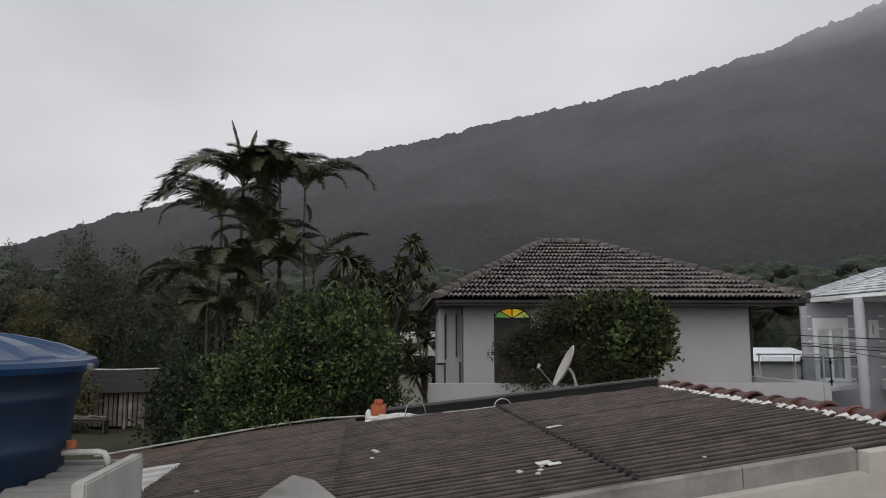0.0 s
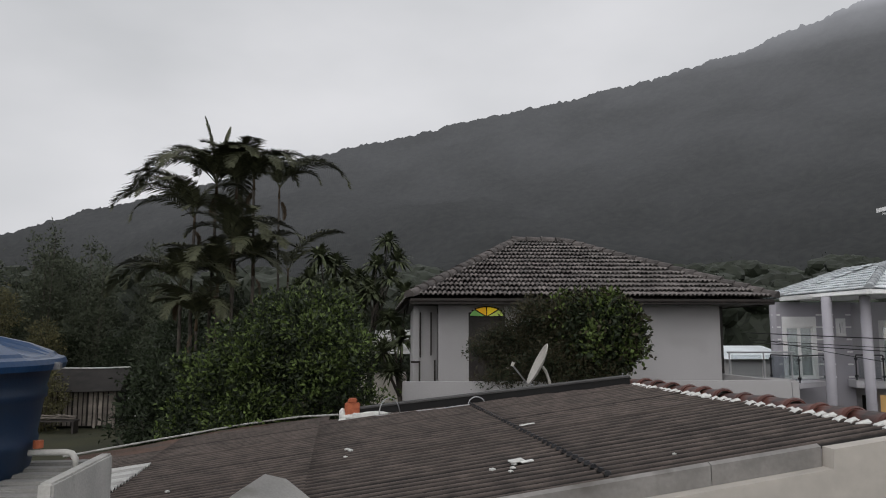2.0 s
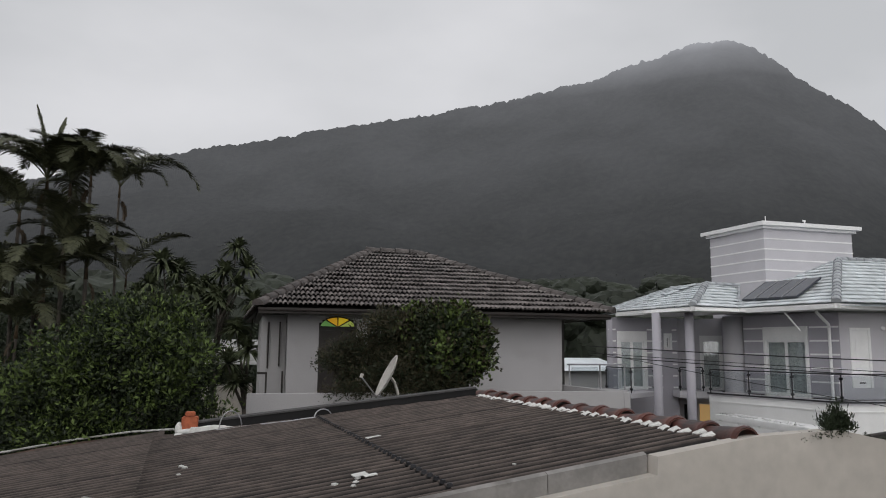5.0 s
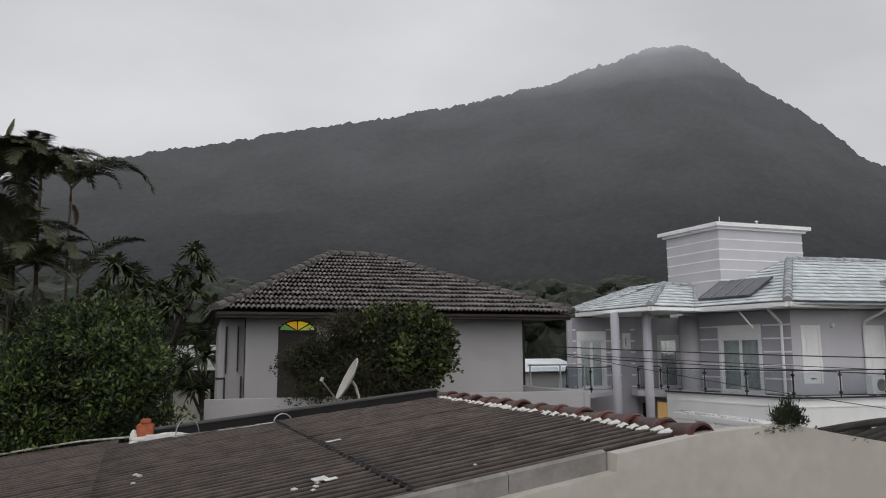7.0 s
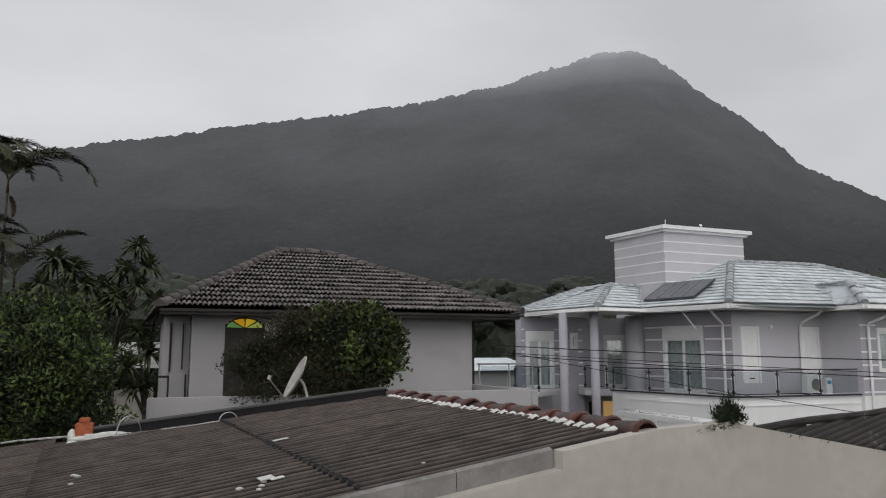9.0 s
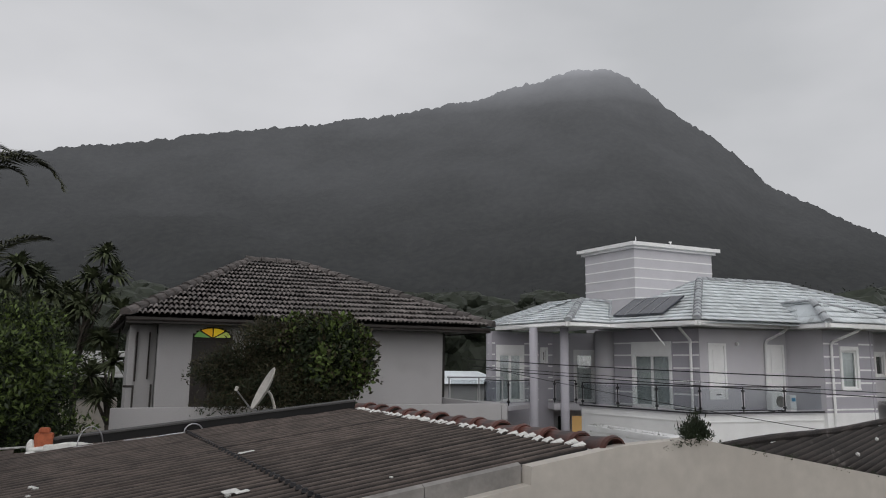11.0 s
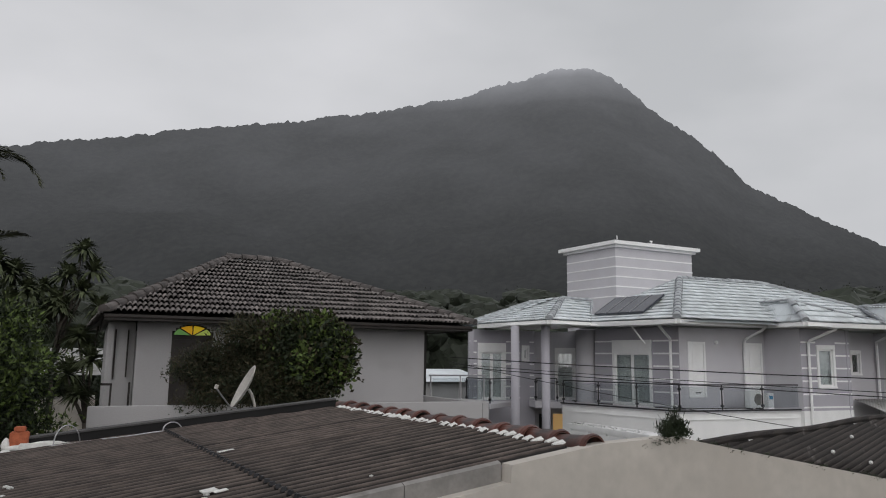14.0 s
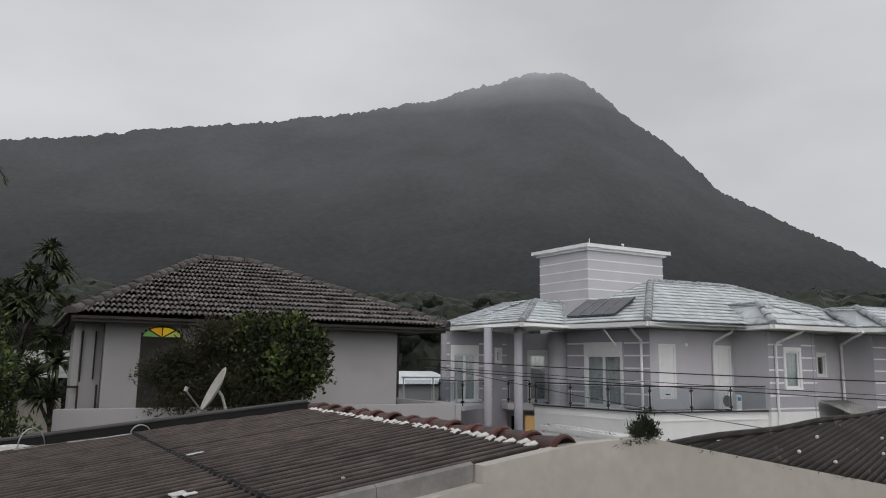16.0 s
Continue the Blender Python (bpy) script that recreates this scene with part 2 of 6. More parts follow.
def tube(points, r, sides=8, r2=None):
    """A bent pipe along points."""
    bm = bmesh.new()
    rings = []
    pts = [Vector(p) for p in points]
    for i, p in enumerate(pts):
        d = (pts[min(i + 1, len(pts) - 1)] - pts[max(i - 1, 0)]).normalized()
        q = d.to_track_quat("Z", "Y")
        rr = r if r2 is None else r + (r2 - r) * i / (len(pts) - 1)
        rings.append([bm.verts.new(p + q @ Vector((rr * math.cos(k * math.tau / sides), rr * math.sin(k * math.tau / sides), 0))) for k in range(sides)])
    for a, b in zip(rings, rings[1:]):
        for k in range(sides):
            bm.faces.new((a[k], a[(k + 1) % sides], b[(k + 1) % sides], b[k]))
    bm.faces.new(rings[0][::-1])
    bm.faces.new(rings[-1])
    return bm


def wall_with_openings(length, z0, z1, thick, openings):
    """A wall along x from 0 to length, its face at y = 0 and its back at y = thick; openings are (x0, x1, z0, z1)."""
    bm = bmesh.new()
    xs = sorted({0, length, *[v for o in openings for v in o[:2]]})
    zs = sorted({z0, z1, *[v for o in openings for v in o[2:4]]})
    for xa, xb in zip(xs, xs[1:]):
        run = None
        for za, zb in zip(zs, zs[1:]):
            hole = any(o[0] < (xa + xb) / 2 < o[1] and o[2] < (za + zb) / 2 < o[3] for o in openings)
            if hole:
                if run:
                    box(bm, (xa, 0, run[0]), (xb, thick, run[1]))
                run = None
            else:
                run = (run[0], zb) if run else (za, zb)
        if run:
            box(bm, (xa, 0, run[0]), (xb, thick, run[1]))
    bmesh.ops.remove_doubles(bm, verts=bm.verts, dist=0.0005)
    return bm


def along(p, q, z=0.0):
    """The frame of a wall from p to q: x runs along it, y goes into the house."""
    return pose(p[0], p[1], z, 0, 0, math.degrees(math.atan2(q[1] - p[1], q[0] - p[0])))


def dist(p, q):
    return math.hypot(q[0] - p[0], q[1] - p[1])


rng = random.Random(4)

# ---- ground and mountain ----
RIDGE = [(-75, 0.03), (-45, 0.06), (-29.8, 0.106), (-23, 0.155), (-6.7, 0.25), (7.1, 0.306), (17.3, 0.339), (27.8, 0.378), (33.4, 0.407),
         (36.0, 0.415), (37.6, 0.407), (39.4, 0.382), (41.5, 0.343), (43.5, 0.314), (45.5, 0.287), (47.0, 0.257), (47.9, 0.238), (49.2, 0.218), (51.1, 0.201),
         (52.8, 0.18), (54.5, 0.163), (56.0, 0.149), (56.8, 0.137), (62, 0.09), (80, 0.05), (110, 0.03)]


def ridge_tan(a):
    """How steeply one looks up to the mountain's crest at the bearing a."""
    for (a0, h0), (a1, h1) in zip(RIDGE, RIDGE[1:]):
        if a <= a1:
            return h0 + (h1 - h0) * (a - a0) / (a1 - a0)
    return RIDGE[-1][1]


def mountain():
    na, nr = 1500, 64
    verts, faces = [], []
    for i in range(na):
        a = -75 + 185 * i / (na - 1)
        t = sum(ridge_tan(a + d) for d in (-0.7, 0, 0.7)) / 3
        sa, ca = math.sin(radians(a)), math.cos(radians(a))
        for j in range(nr):
            f = j / (nr - 1)
            r = 130 + 570 * f
            if f <= 0.9207:
                s = min(1.0, f / 0.92063)
                h = 5 + (t * 655 * 1.0 + 2) * (0.10 * s + 0.62 * s ** 1.7 + 0.28 * s ** 3) - 3
            else:
                h = 5 + t * 655 - (f - 0.92) * 700
            p = Vector((sa * r, ca * r, 0))
            rough = noise.noise(p * 0.012) * 14 * min(1, f * 2) * (1 - f ** 6)
            bushy = noise.noise(p * 0.11) * 2.2 + noise.noise(p * 0.3) * 1.5 + noise.noise(p * 0.03) * 2.5
            if f > 0.85:
                rough *= 0.2
            if 0.9 < f < 0.93:
                bushy += 1.3 * noise.noise(p * 0.9) + 3.0 * max(0, noise.noise(p * 0.35) - 0.25)
            verts.append((p.x, p.y, max(-2, h + rough + bushy)))
    for i in range(na - 1):
        for j in range(nr - 1):
            k = i * nr + j
            faces.append((k, k + nr, k + nr + 1, k + 1))
    m = bpy.data.materials.new("forest_with_mist_glow")
    m.use_nodes = True
    n, l = m.node_tree.nodes, m.node_tree.links
    b = n["Principled BSDF"]
    b.inputs["Roughness"].default_value = 1.0
    b.inputs["Specular IOR Level"].default_value = 0.0
    geo, sep = n.new("ShaderNodeNewGeometry"), n.new("ShaderNodeSeparateXYZ")
    l.new(geo.outputs["Position"], sep.inputs[0])
    tex, tex2, tex3 = n.new("ShaderNodeTexNoise"), n.new("ShaderNodeTexNoise"), n.new("ShaderNodeTexNoise")
    for k, (node, sc) in enumerate(((tex, 0.22), (tex2, 0.018), (tex3, 0.008))):
        node.inputs["Scale"].default_value, node.inputs["Detail"].default_value = sc, 6
        l.new(geo.outputs["Position"], node.inputs["Vector"])
    ramp = n.new("ShaderNodeValToRGB")
    ramp.color_ramp.elements[0].position, ramp.color_ramp.elements[0].color = 0.35, (0.006, 0.007, 0.006, 1)
    ramp.color_ramp.elements[1].position, ramp.color_ramp.elements[1].color = 0.7, (0.017, 0.019, 0.016, 1)
    l.new(tex.outputs[0], ramp.inputs[0])
    l.new(ramp.outputs[0], b.inputs["Base Color"])
    # mist put into the material as a grey glow, growing with height
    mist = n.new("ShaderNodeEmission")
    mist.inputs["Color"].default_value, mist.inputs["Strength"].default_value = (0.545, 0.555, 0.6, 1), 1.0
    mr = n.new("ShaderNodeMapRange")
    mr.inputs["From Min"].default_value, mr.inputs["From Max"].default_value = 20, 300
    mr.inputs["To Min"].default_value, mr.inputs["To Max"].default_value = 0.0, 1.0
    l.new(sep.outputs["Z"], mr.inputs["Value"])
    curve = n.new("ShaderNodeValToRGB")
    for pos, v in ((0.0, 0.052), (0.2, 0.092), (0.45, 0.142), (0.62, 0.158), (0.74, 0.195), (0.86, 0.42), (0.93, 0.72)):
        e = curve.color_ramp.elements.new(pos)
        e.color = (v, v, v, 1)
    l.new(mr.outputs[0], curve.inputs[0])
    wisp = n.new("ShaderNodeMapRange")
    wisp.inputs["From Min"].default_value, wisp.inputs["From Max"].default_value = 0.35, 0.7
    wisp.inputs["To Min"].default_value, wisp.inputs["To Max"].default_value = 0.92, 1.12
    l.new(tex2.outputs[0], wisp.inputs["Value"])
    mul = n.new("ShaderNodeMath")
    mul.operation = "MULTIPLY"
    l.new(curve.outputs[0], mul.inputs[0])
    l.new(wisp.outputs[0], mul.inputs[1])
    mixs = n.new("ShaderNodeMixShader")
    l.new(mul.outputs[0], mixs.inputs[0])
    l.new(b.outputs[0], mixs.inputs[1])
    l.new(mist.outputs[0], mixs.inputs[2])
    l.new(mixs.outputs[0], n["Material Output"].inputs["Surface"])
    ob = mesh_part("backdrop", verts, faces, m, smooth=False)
    tagged(ob, "forested mountain fading into painted grey mist", "mountain", kind="structure")


mountain()

gv, gf = [], []
for i in range(61):
    for j in range(61):
        gx, gy = -900 + 30 * i, -900 + 30 * j
        gv.append((gx, gy, -0.02 if abs(gx) < 120 and abs(gy) < 120 else -0.4))
for i in range(60):
    for j in range(60):
        k = i * 61 + j
        gf.append((k, k + 61, k + 62, k + 1))
tagged(mesh_part("ground", gv, gf, M["grass"]), "dark green grass on the valley floor", "grass", kind="structure")

# ---- own building under the camera ----
ROOF_TURN = 4.5
ROOF = pose(0, 0, 0, 0, 0, ROOF_TURN)


def roof_z(u):
    return 4.1 + 0.132 * (u - 1.75)


def back_line(u):
    """The far edge of the corrugated roof, set askew."""
    return 10.27 - 0.29 * u


def sheet_mesh(name, u0, u1, v0, v1, lift, clip=None, pitch=0.1328, high=0.023, thick=0.008, zf=roof_z, steps=8):
    """One corrugated sheet: waves across v, running along u, with a lower face too."""
    n = max(2, int(round((v1 - v0) / pitch * steps)))
    us = [u0 + (u1 - u0) * k / 6 for k in range(7)]
    verts, faces = [], []
    for side in (0, 1):
        for u in us:
            for k in range(n + 1):
                v = v0 + (v1 - v0) * k / n
                vv = min(v, clip(u)) if clip else v
                z = zf(u) + lift + high * math.sin(math.tau * vv / pitch) - thick * side + 0.004 * math.sin(vv * 1.7 + u)
                verts.append((u, vv, z))
    w = n + 1
    off = len(us) * w
    for s in (0, 1):
        for a in range(len(us) - 1):
            for k in range(n):
                q = s * off + a * w + k
                faces.append((q, q + w, q + w + 1, q + 1) if s == 0 else (q, q + 1, q + w + 1, q + w))
    for a, flip in ((0, 1), (len(us) - 1, 0)):
        for k in range(n):
            q = a * w + k
            faces.append((q, q + 1, q + 1 + off, q + off) if not flip else (q, q + off, q + 1 + off, q + 1))
    return verts, faces


annex = thing("corrugated_roof", ROOF, "weathered dark grey corrugated fibre-cement roof of an annex", "roof")
for row, (u0, u1) in enumerate(((-2.15, -0.12), (-0.24, 1.83), (1.7, 3.72))):
    for c in range(6):
        v0 = 4.5 + 1.062 * c
        v1 = v0 + 1.1
        if v0 > back_line(u0) + 0.1 and row > 0:
            continue
        lift = row * 0.014 + 0.006 * (c % 2) + rng.uniform(-0.002, 0.002)
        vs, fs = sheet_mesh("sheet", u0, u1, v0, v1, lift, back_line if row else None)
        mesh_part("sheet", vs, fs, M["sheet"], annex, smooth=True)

# dark boxes along the laps, standing in for the shadow at each wave end
hook = boxed((-0.012, -0.02, -0.02), (0.012, 0.02, 0.01), 0.004)
lap_shadow_me = link_mesh("hook", hook, M["metal_dark"])
for u, v0, v1 in ((1.72, 4.6, 9.7),):
    v = v0
    while v < v1:
        ob = new("hook", lap_shadow_me)
        ob.parent = annex
        ob.matrix_local = pose(u, v + 0.033, roof_z(u) + 0.048, 0, 0, rng.uniform(0, 90))
        v += 0.1328

# reddish lower roof beyond, further left
low_roof = thing("reddish_roof", ROOF, "flat reddish-brown corrugated roof with dirt", "roof")
vs, fs = sheet_mesh("sheet", -3.75, 0.1, 10.2, 11.9, -0.06, lambda u: 11.2 + 0.35 * (u + 3.7) * (1 if u < -1.4 else 0) + (0.8 if u >= -1.4 else 0) - max(0, u + 1.0) * 0.9, high=0.012)
mesh_part("sheet", vs, fs, M["sheet_rust"], low_roof, smooth=True)
vs, fs = sheet_mesh("sheet", -3.75, -2.1, 8.0, 10.25, -0.05, None, high=0.02)
mesh_part("sheet", vs, fs, M["sheet"], low_roof, smooth=True)
trim = tube([(-3.8, 11.15, roof_z(-3.8) - 0.02), (-2.6, 11.6, roof_z(-2.6) - 0.02), (-1.4, 12.0, roof_z(-1.4) - 0.02), (-0.6, 11.7, roof_z(-0.6)), (0.0, 10.95, roof_z(0) + 0.02)], 0.014)
part("edge_strip", trim, M["sheet_light"], low_roof, "pale edge strip")

# flashing along the back
flash = thing("roof_flashing", ROOF, "dark sheet-metal flashing along the roof's back edge", "flashing")
bm, bt = bmesh.new(), bmesh.new()
L = [(u, back_line(u) - 0.02, roof_z(u)) for u in (0.12, 1.0, 1.9, 2.8, 3.72)]
for (ua, va, za), (ub, vb, zb) in zip(L, L[1:]):
    for b2, (h0, h1, d0, d1) in ((bm, (0.0, 0.13, 0.0, 0.03)), (bt, (0.13, 0.15, -0.015, 0.2))):
        vv = [b2.verts.new(p) for p in ((ua, va + d0, za + h0), (ub, vb + d0, zb + h0), (ub, vb + d1, zb + h0), (ua, va + d1, za + h0),
                                       (ua, va + d0, za + h1), (ub, vb + d0, zb + h1), (ub, vb + d1, zb + h1), (ua, va + d1, za + h1))]
        for q in ((0, 1, 5, 4), (1, 2, 6, 5), (2, 3, 7, 6), (3, 0, 4, 7), (4, 5, 6, 7), (3, 2, 1, 0)):
            b2.faces.new([vv[k] for k in q])
part("upstand", bm, M["flashing"], flash)
part("coping", bt, M["flashing_top"], flash, "lighter grey metal coping")

# ridge caps on the right side, with the pale sheet ends showing under them
CAP_U = 3.87
caps = thing("ridge_cap_row", ROOF, "row of old terracotta half-round cap tiles", "ridge tiles")
cap_bm = bmesh.new()
rings = []
for yy, rr in ((0.0, 0.108), (0.025, 0.124), (0.06, 0.107), (0.45, 0.09)):
    for s in (0, 1):
        rings.append([cap_bm.verts.new((math.cos(math.pi * k / 8) * (rr - 0.014 * s), yy, math.sin(math.pi * k / 8) * (rr - 0.014 * s) * 0.85)) for k in range(9)])
for a in range(3):
    for s in (0, 1):
        r0, r1 = rings[2 * a + s], rings[2 * a + 2 + s]
        for k in range(8):
            q = (r0[k], r1[k], r1[k + 1], r0[k + 1])
            cap_bm.faces.new(q if s else q[::-1])
for a in (0, 3):
    for k in range(8):
        q = (rings[2 * a][k], rings[2 * a][k + 1], rings[2 * a + 1][k + 1], rings[2 * a + 1][k])
        cap_bm.faces.new(q)
cap_me = link_mesh("cap_tile", cap_bm, M["terracotta"], True)
v = 4.36
while v < 9.2:
    ob = new("cap_tile", cap_me)
    ob.parent = caps
    ob.matrix_local = pose(CAP_U + rng.uniform(-0.012, 0.012), v, roof_z(CAP_U) + 0.0 + rng.uniform(-0.008, 0.008), rng.uniform(-3, 1), rng.uniform(-4, 4), rng.uniform(-2.5, 2.5))
    v += 0.385
# white mortar lumps in each wave
lump = bmesh.new()
bmesh.ops.create_icosphere(lump, subdivisions=2, radius=1)
for q in lump.verts:
    q.co = Vector((max(-0.045, min(0.05, q.co.x * 0.075)), max(-0.03, min(0.03, q.co.y * 0.045)), q.co.z * 0.022)) * (1 + 0.35 * noise.noise(q.co * 1.9))
lump_me = link_mesh("mortar", lump, M["mortar_white"], False)
v = 4.548
while v < 9.15:
    ob = new("mortar", lump_me)
    ob.parent = caps
    ob.matrix_local = pose(CAP_U - 0.17 + rng.uniform(-0.02, 0.02), v + 0.02, roof_z(CAP_U) + 0.02 + rng.uniform(-0.006, 0.006), 0, -14, rng.uniform(-25, 25))
    v += 0.1328

# gutter and its wall
gut = thing("gutter", ROOF, "grey zinc box gutter along the roof's front edge", "gutter")
bm = bmesh.new()
for u0, u1 in ((-0.6, 2.3), (2.303, 3.05)):
    z = roof_z((u0 + u1) / 2)
    vv = []
    for u in (u0 + 0.003, u1):
        z = roof_z(u)
        vv.append([bm.verts.new((u, 4.4, z - 0.085)), bm.verts.new((u, 4.4, z + 0.04)), bm.verts.new((u, 4.44, z + 0.055)), bm.verts.new((u, 4.49, z - 0.04)), bm.verts.new((u, 4.5, z - 0.085))])
    for k in range(5):
        bm.faces.new((vv[0][k], vv[1][k], vv[1][(k + 1) % 5], vv[0][(k + 1) % 5]))
    bm.faces.new(vv[0][::-1])
    bm.faces.new(vv[1])
part("channel", bm, M["zinc"], gut)
part("bracket", boxed((2.27, 4.405, roof_z(2.3) - 0.16), (2.33, 4.43, roof_z(2.3) - 0.06), 0.004), M["zinc"], gut)

# plastered boundary wall: along the gutter, up to its corner, then back past the camera
def sloped_wall(name, pts, thick, mat, label):
    """A wall along plan points (u, v, top), standing on the ground."""
    bm = bmesh.new()
    rows_ = []
    for i, (u, v, top) in enumerate(pts):
        a, b = pts[max(0, i - 1)], pts[min(len(pts) - 1, i + 1)]
        d = Vector((b[0] - a[0], b[1] - a[1], 0)).normalized()
        nrm = Vector((-d.y, d.x, 0)) * thick
        rows_.append([bm.verts.new((u, v, 0)), bm.verts.new((u, v, top)), bm.verts.new((u + nrm.x, v + nrm.y, top)), bm.verts.new((u + nrm.x, v + nrm.y, 0))])
    for a, b in zip(rows_, rows_[1:]):
        for k in range(4):
            bm.faces.new((a[k], b[k], b[(k + 1) % 4], a[(k + 1) % 4]))
    bm.faces.new(rows_[0][::-1])
    bm.faces.new(rows_[-1])
    bmesh.ops.recalc_face_normals(bm, faces=bm.faces)
    ob = part(name, bm, mat)
    ob.matrix_world = ROOF
    return tagged(ob, label, "wall", kind="structure")


sloped_wall("wall_front", [(-1.2, 4.3, 3.625), (2.5, 4.3, 4.115), (3.06, 4.3, 4.19), (3.07, 4.3, 4.31), (3.9, 4.3, 4.415), (4.65, 4.3, 4.44), (5.0, 4.27, 4.37), (7.6, 4.05, 3.90), (11.5, 3.8, 3.2)], 0.12, M["plaster"], "plain beige plastered gable wall with mould along its top")
body_walls = thing("annex_body", ROOF, "plain plastered body of the low annex", "building")
part("body", boxed((-3.6, 4.8, 0), (3.7, 9.0, 3.25)), M["plaster_grey"], body_walls)

own = part("own_building", boxed((-1.6, -7.0, 0), (2.9, 2.2, 3.35), 0.02), M["plaster_grey"])
tagged(own, "plain plastered building that carries the viewpoint", "building", kind="structure")

# neighbouring dark roof behind the gable wall
DARK_P = Vector((4.7, 4.8, 4.33))
DARK_WAVE, DARK_WALL = Vector((4.02, 1.78, 0.23)), Vector((1, 0, -0.176))
dark = thing("dark_corrugated_roof", Matrix.Translation(DARK_P), "old blackened corrugated roof with pale lichen spots", "roof")
for c in range(8):
    b0, b1 = 1.0 * c, 1.0 * c + 1.03
    nb = 66
    vs, fs = [], []
    for k in range(nb + 1):
        b = b0 + (b1 - b0) * k / nb
        top = min(0.84 * b, 2.2)
        for j in range(9):
            q = DARK_WALL * b + DARK_WAVE * (top * j / 8)
            vs.append((q.x, q.y, q.z + 0.02 * math.sin(math.tau * b / 0.125) + 0.006 * (c % 2)))
    for k in range(nb):
        for j in range(8):
            q = k * 9 + j
            fs.append((q, q + 9, q + 10, q + 1))
    ob = mesh_part("sheet", vs, fs, M["sheet_black"], dark, smooth=True)
    md = ob.modifiers.new("thickness", "SOLIDIFY")
    md.thickness = 0.01
ridge_pts = [tuple(DARK_WALL * b + DARK_WAVE * (0.84 * b) + Vector((0, 0, 0.02 + 0.012 * math.sin(b * 9)))) for b in [0.1 * k for k in range(27)]]
part("ridge_strip", tube(ridge_pts, 0.035), M["sheet_black"], dark)
spot = bmesh.new()
bmesh.ops.create_icosphere(spot, subdivisions=1, radius=0.022)
spot_me = link_mesh("washer", spot, M["mortar_white"])
for b, a in ((1.3, 0.25), (1.9, 0.2), (2.4, 0.55), (2.1, 0.9), (2.9, 0.3), (3.3, 0.75), (1.2, 0.6), (3.6, 0.2), (2.7, 1.1)):
    ob = new("washer", spot_me)
    ob.parent = dark
    q = DARK_WALL * b + DARK_WAVE * (a * 0.7)
    ob.matrix_local = Matrix.Translation(q + Vector((0, 0, 0.035)))

# ---- white house with the dark tiled hip roof ----
HY, HX0, HX1 = 17.0, 0.5, 7.58
white_house = thing("white_house", Matrix.Identity(4), "white rendered house with a dark clay-tiled hip roof", "house")
wall = wall_with_openings(HX1 - 0.92, 0, 5.76, 0.25, [(1.62 - 0.92, 2.48 - 0.92, 2.6, 5.74), (2.75 - 0.92, 4.6 - 0.92, 2.6, 5.35)])
for q in wall.verts:
    q.co.x += 0.92
    q.co.y += HY
part("wall", wall, M["white_wall"], white_house)
part("wall", boxed((HX1 - 0.25, HY + 0.252, 0), (HX1, HY + 6.8, 5.758)), M["white_wall"], white_house)
part("wall", boxed((0.38, HY + 0.86, 0), (0.63, HY + 6.8, 5.758)), M["white_wall"], white_house)
part("wall", boxed((0.632, HY + 6.55, 0), (HX1 - 0.252, HY + 6.8, 5.758)), M["white_wall"], white_house)
# set-back corner with its narrow window, shutter and low rail
part("wall", boxed((0.5, HY + 0.6, 0), (0.918, HY + 0.85, 5.758)), M["white_wall"], white_house)
part("pilaster", boxed((0.36, HY + 0.58, 0), (0.498, HY + 0.72, 5.758), 0.01), M["white_wall"], white_house, "white corner pilaster")
part("narrow_window", boxed((0.505, HY + 0.55, 4.52), (0.54, HY + 0.598, 5.6), 0.01), M["wood_dark"], white_house, "dark narrow window slit")
part("shutter", boxed((0.76, HY + 0.53, 4.57), (0.79, HY + 0.598, 5.6), 0.008), M["wood_dark"], white_house, "dark narrow shutter")
part("rail", boxed((0.3, HY + 0.42, 4.4), (0.5, HY + 0.46, 4.45), 0.006), M["wood_dark"], white_house)
part("rail_post", boxed((0.48, HY + 0.4, 3.9), (0.52, HY + 0.44, 4.45), 0.006), M["wood_dark"], white_house)
part("rail_post", boxed((0.84, HY + 0.45, 3.9), (0.88, HY + 0.5, 4.47), 0.006), M["wood_dark"], white_house)
part("soffit", boxed((0.3, HY - 0.75, 5.76), (8.5, HY + 7.5, 5.8)), M["wood_dark"], white_house, "dark timber eaves soffit")
# near-black board behind the openings, painted as an unlit room
part("interior", boxed((1.3, HY + 1.2, 2.6), (5.2, HY + 1.3, 5.74)), M["unlit_black"], white_house)

# arched window: dark frame, coloured fanlight
win = new("arched_window")
win.parent = white_house
win.matrix_local = Matrix.Translation((1.62, HY + 0.06, 0))
AW, AZ0 = 0.86, 5.48
frame_bm = bmesh.new()
box(frame_bm, (0.0, -0.03, 2.7), (0.07, 0.05, AZ0))
box(frame_bm, (AW - 0.07, -0.03, 2.7), (AW, 0.05, AZ0))
box(frame_bm, (0.071, -0.03, AZ0 - 0.08), (AW - 0.071, 0.05, AZ0))
part("window_frame", frame_bm, M["wood_dark"], win)
part("shutter_leaf", boxed((0.071, -0.01, 2.7), (AW - 0.071, 0.03, AZ0 - 0.081), 0.005), M["wood_dark"], win)
cols = ((0.16, 0.36, 0.1), (0.85, 0.45, 0.02), (0.9, 0.62, 0.03), (0.45, 0.55, 0.12))
